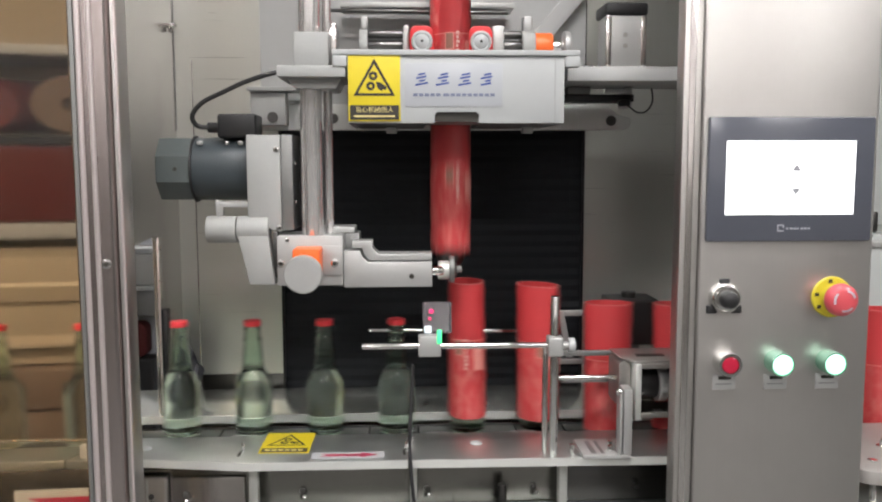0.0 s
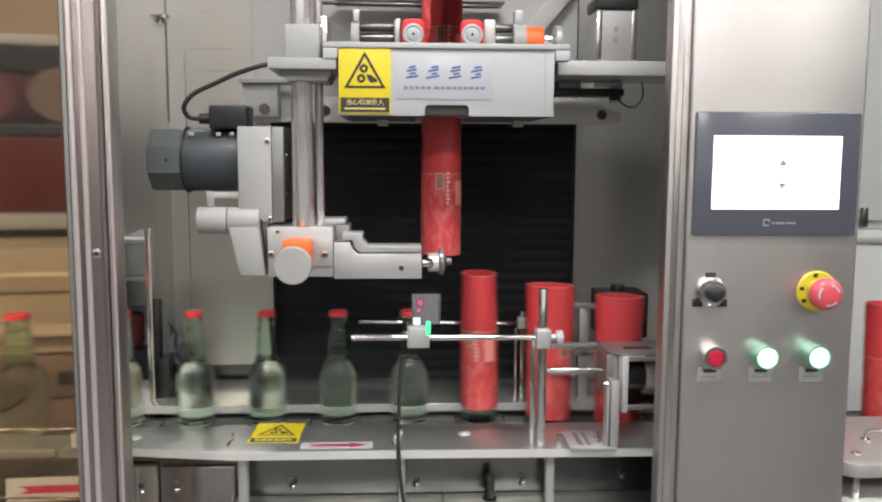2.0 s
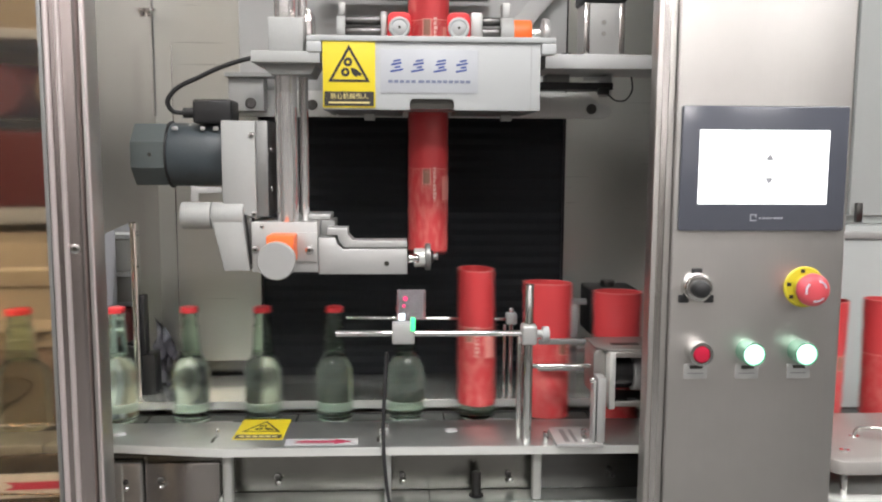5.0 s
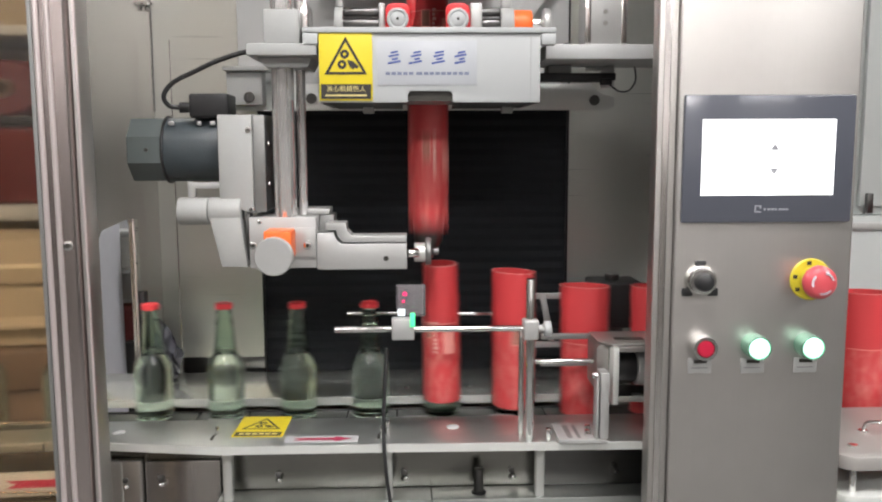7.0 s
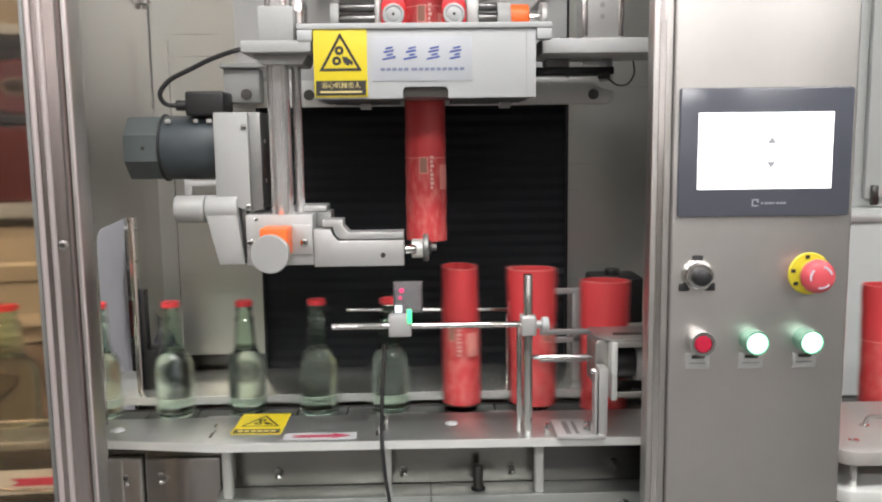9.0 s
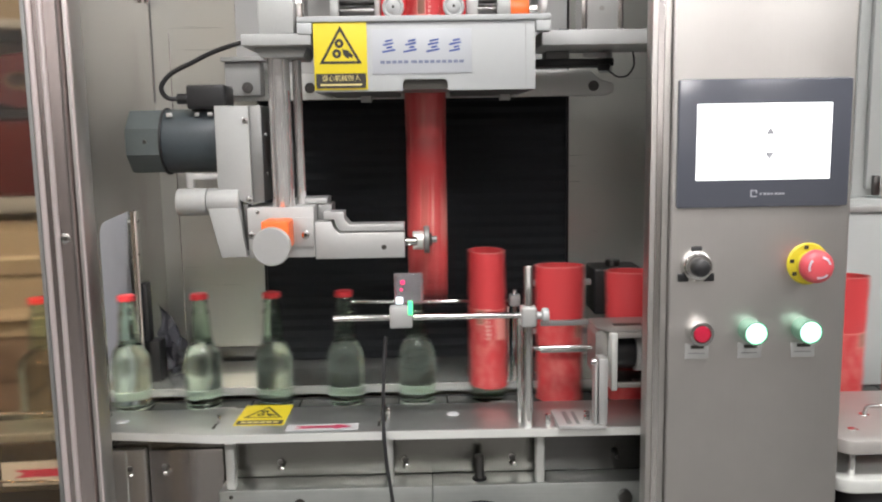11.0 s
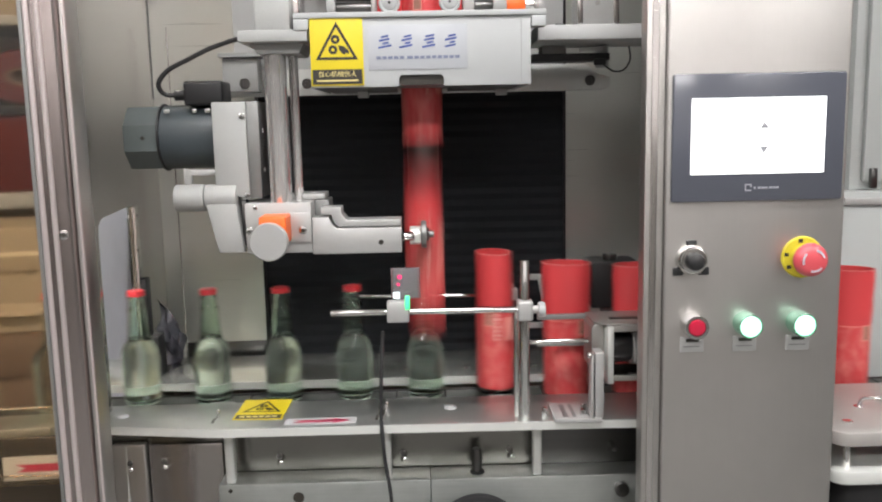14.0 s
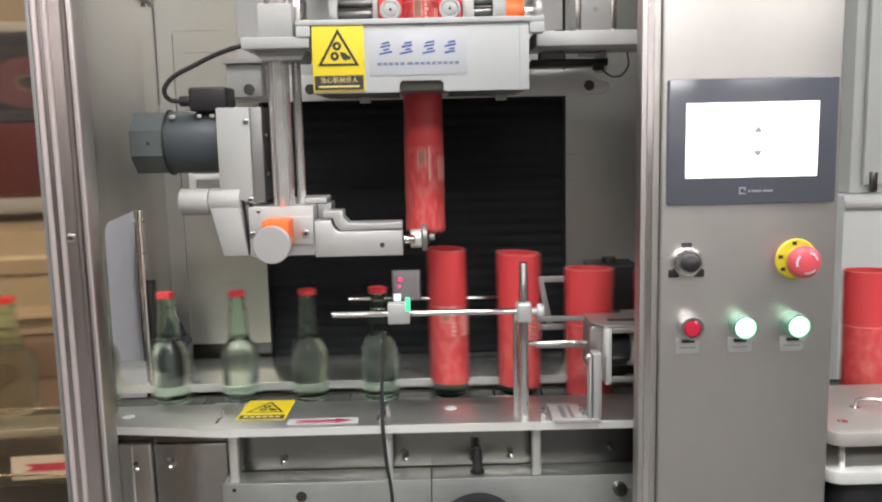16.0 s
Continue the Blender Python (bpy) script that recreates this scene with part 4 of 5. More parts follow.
part("crank_arm", prism([(-0.2355, 1.1535), (-0.1935, 1.1535), (-0.1835, 1.0775), (-0.2185, 1.0775)], 0.163, 0.197, 0.0015), CAST, stand)
part("bearing", cyl((-0.193, 0.185, 1.16), (-0.1885, 0.185, 1.16), 0.008), DARK_STEEL, stand)
part("link_bar", prism([(-0.2665, 1.172), (-0.256, 1.172), (-0.256, 1.184), (-0.2210, 1.184), (-0.2210, 1.192), (-0.256, 1.192), (-0.2665, 1.195)], 0.184, 0.192, 0.0008), ALU, stand)
part("gap_plate", box(-0.1875, -0.181, 0.175, 0.20, 1.085, 1.15, 0.001), DARK_STEEL, stand)

motor = thing("gear_motor", (-0.28, 0.245, 1.19), "slate-grey electric gear motor with a black cable", "motor")
axis = lambda x: (x, 0.247, 1.237)
part("body", cyl(axis(-0.304), axis(-0.2215), 0.0455, 44, bev=0.002), MOTOR, motor)
capm = part("end_cap", cyl(axis(-0.3545), axis(-0.3055), 0.0475, 8, bev=0.004), MOTOR_CAP, motor, "grey-green motor end cap")
capm.data.transform(Matrix.Translation(Vector((0, 0.247, 1.237)) - PLACE[motor]) @ pose(0, 0, 0, 22.5) @ Matrix.Translation(PLACE[motor] - Vector((0, 0.247, 1.237))))
part("vent_hole", cyl((-0.326, 0.205, 1.237), (-0.326, 0.2015, 1.237), 0.0028, 12, bev=0), INK, motor)
part("band", cyl(axis(-0.3065), axis(-0.3035), 0.0482, 44, bev=0.0005), BLACK, motor)
part("junction_box", box(-0.266, -0.2115, 0.205, 0.262, 1.281, 1.3145, 0.004, 3), BLACK, motor, "black terminal box")
part("gland", cyl((-0.283, 0.225, 1.296), (-0.2655, 0.225, 1.296), 0.0075, 16), BLACK, motor)
part("cable", tube([(-0.278, 0.225, 1.296), (-0.296, 0.220, 1.298), (-0.302, 0.215, 1.312), (-0.288, 0.215, 1.330), (-0.258, 0.215, 1.345), (-0.225, 0.215, 1.360), (-0.185, 0.215, 1.372), (-0.16, 0.24, 1.376)], 0.0034), BLACK, motor, "black flexible cable")
for x, w in ((-0.292, 0.011), (-0.2535, 0.008), (-0.235, 0.010)):
    part("tag", box(x - w / 2.6, x + w / 2.6, 0.2085, 0.2125, 1.2708, 1.2765, 0.0015), ALU, motor, "small white tag")

# ---- plate and motor at the head's far end ----
rp = thing("side_plate_unit", (0.36, 0.3, 1.36), "aluminium side plate carrying a small motor", "motor mount")
part("plate", box(0.2315, 0.592, 0.215, 0.355, 1.362, 1.3825, 0.0015), WHITE_PLATE, rp)
part("motor_body", prism(rounded(0.292, 0.3485, 0.235, 0.292, 0.004), 1.383, 1.4575, 0.001, "z"), ALU, rp, "square aluminium motor body")
part("motor_rib", box(0.2905, 0.2985, 0.2325, 0.2345, 1.383, 1.4575, 0.0008), POLISHED, rp)
part("motor_rib", box(0.342, 0.350, 0.2325, 0.2345, 1.383, 1.4575, 0.0008), POLISHED, rp)
part("motor_cap", box(0.289, 0.352, 0.231, 0.296, 1.458, 1.476, 0.004, 3), BLACK, rp, "black motor cap")
for z in (1.43, 1.414):
    part("rating_mark", cyl((0.3195, 0.2352, z), (0.3195, 0.2342, z), 0.0036, 16, bev=0), ALU_MID, rp)
part("foot", box(0.262, 0.276, 0.25, 0.27, 1.383, 1.388, 0.001), BLACK, rp)
part("slide", box(0.235, 0.352, 0.30, 0.345, 1.3385, 1.3495, 0.001), BLACK, rp)
part("slide_hanger", box(0.25, 0.285, 0.305, 0.345, 1.3495, 1.3615, 0.001), ALU_DARK, rp)
part("slide_hanger", box(0.34, 0.352, 0.31, 0.35, 1.3305, 1.3615, 0.001), ALU, rp)
part("plug", box(0.327, 0.345, 0.292, 0.30, 1.331, 1.341, 0.002), BLACK, rp, "small black plug")
part("slide_face", box(0.305, 0.340, 0.292, 0.2995, 1.3515, 1.3575, 0.001), ALU, rp)
part("hose", tube([(0.338, 0.296, 1.335), (0.348, 0.296, 1.327), (0.36, 0.305, 1.322), (0.378, 0.32, 1.325), (0.39, 0.33, 1.341), (0.388, 0.33, 1.361)], 0.0013, 8), BLACK, rp)

# ---- sensor stand ----
ss = thing("sensor_stand", (0.198, 0.112, DZ), "chrome rod stand holding a light sensor", "sensor stand")
post = part("post", cyl((0.1985, 0.1125, DZ), (0.1985, 0.1125, 1.066), 0.0062, 24), CHROME, ss)
part("post", cyl((0.189, 0.128, DZ), (0.189, 0.128, 0.995), 0.0042, 20), CHROME, ss)
part("cross_rod", cyl((-0.062, 0.105, 1.0015), (0.192, 0.105, 1.0005), 0.0041, 20), CHROME, ss)
part("clamp", box(0.188, 0.2085, 0.098, 0.122, 0.985, 1.012, 0.003, 3), ALU, ss)
part("clamp_knob", cyl((0.2085, 0.108, 0.999), (0.217, 0.108, 0.999), 0.0055, 18), ALU, ss)
part("knob_head", cyl((0.216, 0.108, 0.999), (0.2255, 0.108, 0.999), 0.0105, 10, bev=0.002), WHITE, ss)
part("sensor_clamp", box(0.0135, 0.043, 0.094, 0.114, 0.9885, 1.0165, 0.002), ALU, ss, "aluminium sensor clamp")
sens = part("sensor_window", box(0.0195, 0.0585, 0.114, 0.124, 1.0168, 1.058, 0.0012), CLEAR_ACRYLIC, ss, "clear plastic sensor housing")
part("sensor_core", box(0.024, 0.054, 0.1245, 0.136, 1.018, 1.056, 0.001), ALU_DARK, sens)
part("green_light", box(0.0378, 0.0440, 0.0905, 0.0935, 1.007, 1.0255, 0.001), LED_GREEN, ss, "glowing green indicator")
part("white_light", box(0.0215, 0.031, 0.110, 0.1135, 1.0175, 1.027, 0.001), LED_WHITE, ss)
part("red_light", cyl((0.031, 0.1135, 1.047), (0.031, 0.112, 1.047), 0.0032, 14, bev=0), LED_RED, ss)
part("red_light", cyl((0.029, 0.1135, 1.037), (0.029, 0.112, 1.037), 0.0022, 14, bev=0), LED_RED, ss)
s2 = thing("rear_rod_stand", (0.205, 0.335, DZ), "thin chrome rod stand behind the bottles", "rod stand")
part("rod", cyl((-0.062, 0.332, 0.978), (0.211, 0.332, 0.974), 0.0033, 16), CHROME, s2)
part("post", cyl((0.2045, 0.338, DZ + 0.003), (0.2045, 0.338, 0.992), 0.0042, 18), CHROME, s2)
part("post", cyl((0.194, 0.338, DZ + 0.003), (0.194, 0.338, 0.965), 0.003, 18), CHROME, s2)
part("clamp", box(0.196, 0.213, 0.326, 0.344, 0.966, 0.984, 0.002), ALU, s2)
sc = thing("sensor_cable", (0.004, 0.10, 0.62), "thin black cable hanging over the deck edge", "cable")
part("cable", tube([(0.006, 0.118, 0.972), (0.003, 0.108, 0.92), (0.001, 0.103, 0.87), (0.0015, 0.097, 0.845), (0.005, 0.092, 0.80), (0.012, 0.090, 0.74), (0.011, 0.090, 0.66), (0.006, 0.092, 0.62)], 0.0026), BLACK, sc)

# ---- belt drive beside the bottles ----
bd = thing("belt_drive", (0.29, 0.13, DZ), "open aluminium frame with a round black motor on a bracket", "drive motor")
foot = part("bracket_foot", prism([(0.236, 0.092), (0.300, 0.088), (0.300, 0.158), (0.236, 0.158)], DZ, DZ + 0.0055, 0.0008, "z"), ALU, bd)
part("slot", box(0.249, 0.256, 0.098, 0.150, DZ + 0.0045, DZ + 0.0060, 0.0003), ALU_DARK, foot)
part("slot", box(0.262, 0.267, 0.098, 0.150, DZ + 0.0045, DZ + 0.0060, 0.0003), ALU_DARK, foot)
part("bracket_upright", box(0.2905, 0.3025, 0.092, 0.118, DZ + 0.0055, 0.941, 0.001), ALU, bd)
part("upright_rib", box(0.2845, 0.2880, 0.089, 0.1085, DZ + 0.0055, 0.938, 0.0008), ALU, bd)
for x, y in ((0.2255, 0.118), (0.277, 0.108), (0.281, 0.128)):
    part("bolt", cyl((x, y, DZ), (x, y, DZ + 0.013), 0.0042, 14), CHROME, bd)
part("bracket_screw", cyl((0.279, 0.0905, 0.939), (0.2855, 0.0885, 0.939), 0.004, 12), CHROME, bd)
part("cross_bar", cyl((0.207, 0.128, 0.949), (0.288, 0.128, 0.949), 0.0034, 16), CHROME, bd)
part("flange_housing", prism(rounded(0.294, 0.3115, 0.900, 0.970, 0.008, 5), 0.135, 0.195, 0.002), ALU_MID, bd, "grey sheet housing")
cover_plate = part("flange_top", prism([(0.296, 0.140), (0.312, 0.119), (0.400, 0.119), (0.400, 0.200), (0.296, 0.200)], 0.9705, 0.9735, 0.0008, "z"), ALU_MID, bd)
part("slot", box(0.322, 0.362, 0.146, 0.160, 0.9725, 0.9742, 0.0004), INK, cover_plate, "dark slot")
part("flange_plate", box(0.312, 0.3205, 0.114, 0.200, 0.890, 0.9702, 0.0015), EDGE_BRIGHT, bd, "bright milled flange plate")
part("frame_rail", box(0.321, 0.400, 0.117, 0.124, 0.9625, 0.9702, 0.001), ALU_MID, bd)
part("frame_rail", box(0.321, 0.400, 0.117, 0.124, 0.893, 0.9005, 0.001), ALU_MID, bd)
part("frame_floor", box(0.325, 0.400, 0.125, 0.200, 0.893, 0.897, 0.0005), POLISHED, bd)
part("frame_back", box(0.325, 0.400, 0.1955, 0.200, 0.8975, 0.972, 0.0005), DARK_STEEL, bd)
mb = part("motor_body", cyl((0.3208, 0.158, 0.933), (0.352, 0.158, 0.933), 0.0215, 32, bev=0.001), BLACK, bd, "black round motor body")
part("motor_ring", cyl((0.3525, 0.158, 0.933), (0.3655, 0.158, 0.933), 0.0265, 36, bev=0.0015), ALU, mb, "grey metal ring")
part("motor_neck", cyl((0.366, 0.158, 0.933), (0.3755, 0.158, 0.933), 0.0225, 32, bev=0.001), BLACK, mb)
part("motor_ring", cyl((0.376, 0.158, 0.933), (0.383, 0.158, 0.933), 0.0285, 36, bev=0.001), ALU, mb, "grey metal ring")
for zc in (0.925, 0.965):
    part("belt_track", box(0.228, 0.36, 0.205, 0.212, zc - 0.004, zc + 0.004, 0.001), ALU_DARK, bd)
far = thing("rear_belt_drive", (0.30, 0.36, DZ), "aluminium belt frame with a black motor behind", "drive motor")
part("frame_bar", box(0.235, 0.330, 0.345, 0.353, 0.995, 1.004, 0.001), ALU, far)
part("frame_bar", prism([(0.246, 1.003), (0.256, 1.003), (0.272, 0.925), (0.262, 0.925)], 0.344, 0.354, 0.001), ALU, far)
part("frame_bar", box(0.225, 0.330, 0.345, 0.353, 0.915, 0.924, 0.001), ALU, far)
part("frame_post", box(0.300, 0.316, 0.345, 0.36, DZ + 0.003, 1.0, 0.001), ALU, far)
part("motor_body", box(0.335, 0.415, 0.345, 0.42, 0.945, 1.02, 0.004, 3), BLACK, far, "black motor body")
part("motor_stub", cyl((0.372, 0.38, 1.02), (0.372, 0.38, 1.03), 0.012), DARK_STEEL, far)
part("motor_leg", box(0.36, 0.39, 0.37, 0.40, DZ + 0.003, 0.9455, 0.002), ALU_DARK, far)

# ---- infeed opening ----
gp = thing("infeed_guard", (WX + 0.02, 0.365, DZ + 0.003), "polished guide strip with a black foot beside the infeed opening", "guide strip")
part("strip", box(WX + 0.001, WX + 0.004, 0.3375, 0.343, DZ + 0.003, 1.128, 0.0008), HIGHLIGHT_STEEL, gp)
part("foot_block", box(WX + 0.001, WX + 0.024, 0.350, 0.388, DZ + 0.003, 0.915, 0.003), BLACK, gp, "black plastic foot block")
part("foot_clip", box(WX + 0.001, WX + 0.012, 0.3455, 0.368, 0.9155, 1.012, 0.002), BLACK, gp, "black plastic strip")
part("edge_frame", prism([(0.344, 1.030), (0.362, 1.030), (0.363, 1.118), (0.358, 1.127), (0.349, 1.130), (0.344, 1.128)], WX + 0.0005, WX + 0.003, 0.0005, "x"), POLISHED, gp)
screw(WX + 0.003, 0.3535, 1.112, gp, axis=(1, 0, 0), r=0.004)
screw(WX + 0.004, 0.341, 1.06, gp, axis=(1, 0, 0), r=0.003)
wrap = thing("crumpled_wrap", (WX + 0.045, 0.40, DZ + 0.003), "crumpled silvery plastic wrap beside the infeed", "wrap")
bm = bmesh.new()
rw = random.Random(21)
grid = [[bm.verts.new((WX + 0.004 + 0.040 * u / 7 + 0.010 * (v / 9), 0.402 + rw.uniform(-0.016, 0.016), DZ + 0.004 + 0.125 * v / 9 * (1 - 0.55 * u / 7) + rw.uniform(-0.004, 0.004) * (v > 0))) for u in range(8)] for v in range(10)]
for v in range(9):
    for u in range(7):
        bm.faces.new((grid[v][u], grid[v][u + 1], grid[v + 1][u + 1], grid[v + 1][u]))
bmesh.ops.solidify(bm, geom=bm.faces[:], thickness=0.0008)
part("wrap", bm, WRAP, wrap, angle=75)

# ---- outfeed table ----
ot = thing("outfeed_table", (1.1, 0.12, 0.78), "steel outfeed table with rounded corner on short posts", "outfeed table")
outline = [(0.5765, 0.205)] + [(0.5765 + 0.024 - 0.024 * math.cos(radians(a)), 0.028 - 0.024 * math.sin(radians(a))) for a in range(0, 91, 15)] + [(1.9, 0.004), (1.9, 0.205)]
part("table_plate", prism(outline, 0.834, 0.853, 0.0025, "z"), TABLE_STEEL, ot)
part("lower_plate", prism(outline, 0.783, 0.801, 0.0025, "z"), EDGE_BRIGHT, ot)
for x, y in ((0.601, 0.022), (0.70, 0.022), (0.601, 0.18), (0.80, 0.18)):
    part("spacer", cyl((x, y, 0.801), (x, y, 0.834), 0.0045, 18), CHROME, ot)
part("leg", cyl((0.66, 0.10, 0.0), (0.66, 0.10, 0.783), 0.055, 32), BLACK, ot)
part("leg", cyl((1.6, 0.10, 0.0), (1.6, 0.10, 0.783), 0.055, 32), BLACK, ot)
for x, y in ((0.612, 0.045), (0.655, 0.10)):
    part("screw", cyl((x, y, 0.852), (x, y, 0.8545), 0.007, 18), CHROME, ot)
part("lever", tube([(0.655, 0.10, 0.853), (0.660, 0.10, 0.864), (0.672, 0.09, 0.868), (0.69, 0.08, 0.868)], 0.0028), CHROME, ot)

wl = thing("brush_unit", (0.71, 0.42, 0.0), "tall dark brush unit beside the outfeed", "brush unit")
part("housing", box(0.665, 0.735, 0.37, 0.45, 0.84, 1.005, 0.006, 3), BLACK, wl)
part("stand", box(0.68, 0.72, 0.39, 0.43, 0.0, 0.84, 0.003), STEEL_V, wl)
part("cup", cyl((0.650, 0.35, 0.84), (0.650, 0.35, 0.885), 0.02), CARD, wl)
part("cup_stand", box(0.63, 0.68, 0.33, 0.39, 0.80, 0.84, 0.002), ALU, wl)

cab = thing("white_cabinet", (1.6, 1.1, 0.0), "pale grey cabinet with a door seam", "cabinet")
part("body", box(1.03, 2.3, 0.90, 1.5, 1.08, 2.4, 0.004), CABINET, cab)
part("door", box(1.055, 1.62, 0.885, 0.8995, 1.10, 2.38, 0.003), CABINET, cab)
part("plinth", box(1.00, 2.3, 0.86, 1.5, 0.0, 1.0795, 0.004), CABINET, cab)
part("hinge", box(1.066, 1.080, 0.872, 0.8845, 1.085, 1.13, 0.002), DARK_STEEL, cab)
part("shelf_edge", box(1.00, 2.3, 0.852, 0.8595, 1.05, 1.066, 0.001), ALU, cab)

# ---- stores seen through the tinted door ----
shelf = thing("storage_rack", (-1.35, 1.1, 0), "cream steel storage rack beyond the machine", "storage rack")
for x in (-2.2, -0.773):
    for y in (0.92, 1.315):
        part("upright", box(x - 0.02, x + 0.02, y - 0.02, y + 0.02, 0, 2.1, 0.002), CREAM, shelf)
for z in (0.45, 1.066, 1.432, 1.80):
    part("shelf_board", box(-2.22, -0.753, 0.90, 1.335, z, z + (0.030 if z < 1.4 else 0.019), 0.002), WHITE, shelf)
part("rear_sheet", box(-2.22, -0.753, 1.3355, 1.34, 0.3, 2.1, 0), CREAM, shelf)
part("side_sheet", box(-0.7525, -0.748, 0.90, 1.335, 0.02, 2.1, 0.001), PAPER_STEEL, shelf, "white side sheet")
rnd = random.Random(11)
for z, tall in ((0.4805, 0.5), (1.4515, 0.28)):
    x = -2.15
    while x < -0.95:
        w, h, d = rnd.uniform(0.16, 0.3), rnd.uniform(0.55, 1.0) * tall, rnd.uniform(0.2, 0.3)
        w = min(w, -0.80 - x)
        cb = thing("cardboard_box", (x + w / 2, 0.95 + d / 2, z), "plain brown cardboard box on the rack", "box", "boxes on the rack")
        part("carton", box(x, x + w, 0.95, 0.95 + d, z, z + h, 0.004), CARD, cb)
        part("tape", box(x + w / 2 - 0.025, x + w / 2 + 0.025, 0.9485, 0.9498, z + h * 0.55, z + h - 0.006, 0), CREAM, cb)
        x += w + rnd.uniform(0.01, 0.06)
cr = thing("red_crate", (-0.92, 1.05, 1.0965), "dark red crate on the rack shelf", "crate")
part("shell", box(-1.25, -0.81, 0.93, 1.18, 1.0965, 1.255, 0.01), CRIMSON, cr)
part("rim", box(-1.26, -0.80, 0.922, 1.188, 1.2555, 1.275, 0.004), BLACK, cr)
dk = thing("dark_bin", (-1.6, 1.08, 1.0965), "black plastic bin on the rack shelf", "bin")
part("shell", box(-1.90, -1.28, 0.93, 1.20, 1.0965, 1.36, 0.012), BLACK, dk)
part("rim", box(-1.91, -1.27, 0.922, 1.208, 1.3605, 1.38, 0.004), BLACK, dk)


def film_roll(x, z, r, material, label):
    """A film roll lying with its end towards the machine."""
    roll = thing("film_roll", (x, 1.0, z - r), label, "roll", "rolls on the rack")
    part("film", facing([(0.02, 0), (0.02, 0.19), (r * 0.93, 0.19), (r, 0.185), (r, 0.005), (r * 0.93, 0), (0.02, 0)], x, 1.13, z, 36), material, roll)
    part("core", facing([(0.0185, 0.002), (0.0185, 0.194), (0.014, 0.194), (0.014, 0.002), (0.0185, 0.002)], x, 1.13, z, 24), ROLL_BROWN, roll, "brown cardboard core")


film_roll(-0.865, 1.3318, 0.056, CRIMSON, "dark red film roll lying on the crate")
film_roll(-0.985, 1.3368, 0.061, ROLL_BROWN, "brown film roll lying on the crate")
film_roll(-1.110, 1.3318, 0.056, CRIMSON, "dark red film roll lying on the crate")
bag = thing("paper_packet", (-0.86, 1.0, 1.4515), "crumpled pale paper packet on the top shelf", "packet")
rp2 = random.Random(31)
bm = bmesh.new()
bmesh.ops.create_icosphere(bm, subdivisions=3, radius=1)
for v in bm.verts:
    q = 1 + rp2.uniform(-0.10, 0.10)
    v.co = Vector((-0.86 + 0.062 * v.co.x * q, 0.935 + 0.03 * v.co.y * q, 1.4515 + 0.048 + max(0.046 * v.co.z * q, -0.048)))
part("paper", bm, PAPER_STEEL, bag, angle=20)

bigc = thing("large_carton", (-1.25, 0.74, 0.0), "tan cardboard carton standing on a brown pallet box", "carton")
part("carton", box(-1.9, -0.665, 0.62, 0.79, 0.872, 1.062, 0.006), CARD, bigc)
part("flap", box(-1.9, -0.667, 0.612, 0.6195, 0.985, 1.062, 0.002), CARD, bigc)
# Pale strip paints the highlight line across the carton.
part("tape", box(-1.9, -0.668, 0.6105, 0.6118, 1.012, 1.019, 0), CREAM, bigc, "pale strip standing in for the highlight line on the carton")
part("label", box(-0.765, -0.685, 0.6105, 0.6118, 1.034, 1.058, 0), PAPER_STEEL, bigc, "white paper label")
part("bottom_flap", prism([(0.612, 0.876), (0.6195, 0.876), (0.6195, 0.925), (0.596, 0.914), (0.594, 0.908), (0.612, 0.917)], -1.9, -0.70, 0, "x"), CARD, bigc, "loose cardboard flap")
db = thing("pallet_box", (-1.25, 0.74, 0.0), "dark brown pallet box on the floor", "box")
part("shell", box(-1.92, -0.66, 0.60, 0.80, 0.0, 0.8715, 0.008), ROLL_BROWN, db)
part("rim", box(-1.92, -0.66, 0.592, 0.5995, 0.80, 0.868, 0.003), ROLL_BROWN, db)
part("slot", box(-0.80, -0.72, 0.5905, 0.5915, 0.822, 0.846, 0.0002), INK, db)
gr = thing("infeed_guide", (-0.9, 0.16, DZ), "thin chrome guide rods on a pale block beside the infeed", "guide rail")
part("block", box(-0.505, -0.462, 0.152, 0.176, DZ, DZ + 0.020, 0.002), WHITE, gr, "pale mounting block")
part("rod", cyl((-1.45, 0.160, DZ + 0.045), (-0.462, 0.166, DZ + 0.0215), 0.0022, 14), CHROME, gr)
part("rod", cyl((-1.45, 0.140, 0.830), (-0.400, 0.140, 0.775), 0.0018, 14), CHROME, gr)
part("rod_bracket", box(-0.404, -0.398, 0.1375, 0.1495, 0.770, 0.782, 0.001), ALU, gr)

tr = thing("storage_trolley", (-0.66, 1.42, 0.0), "grey trolley holding bins beyond the infeed opening", "trolley")
part("back_sheet", box(-0.86, -0.46, 1.425, 1.44, 0.0, 1.06, 0.003), FILM, tr)
part("bin", box(-0.82, -0.50, 1.35, 1.4245, 0.906, 0.996, 0.006, 3), CAST, tr, "grey plastic bin")
part("lid", box(-0.825, -0.495, 1.345, 1.4245, 0.9965, 1.010, 0.003), WHITE, tr, "pale bin lid")
part("shelf", box(-0.83, -0.49, 1.342, 1.4245, 0.893, 0.9055, 0.002), WHITE, tr)
part("drawer", box(-0.82, -0.50, 1.36, 1.4245, 0.818, 0.8925, 0.004), ALU_DARK, tr)
part("cushion", prism(rounded(-0.80, -0.722, 0.699, 0.797, 0.02, 5), 1.37, 1.4245, 0.006), CRIMSON, tr, "dark maroon roll")
part("lower_bin", box(-0.82, -0.70, 1.35, 1.4245, 0.20, 0.6985, 0.006, 3), BLACK, tr, "black plastic bin")
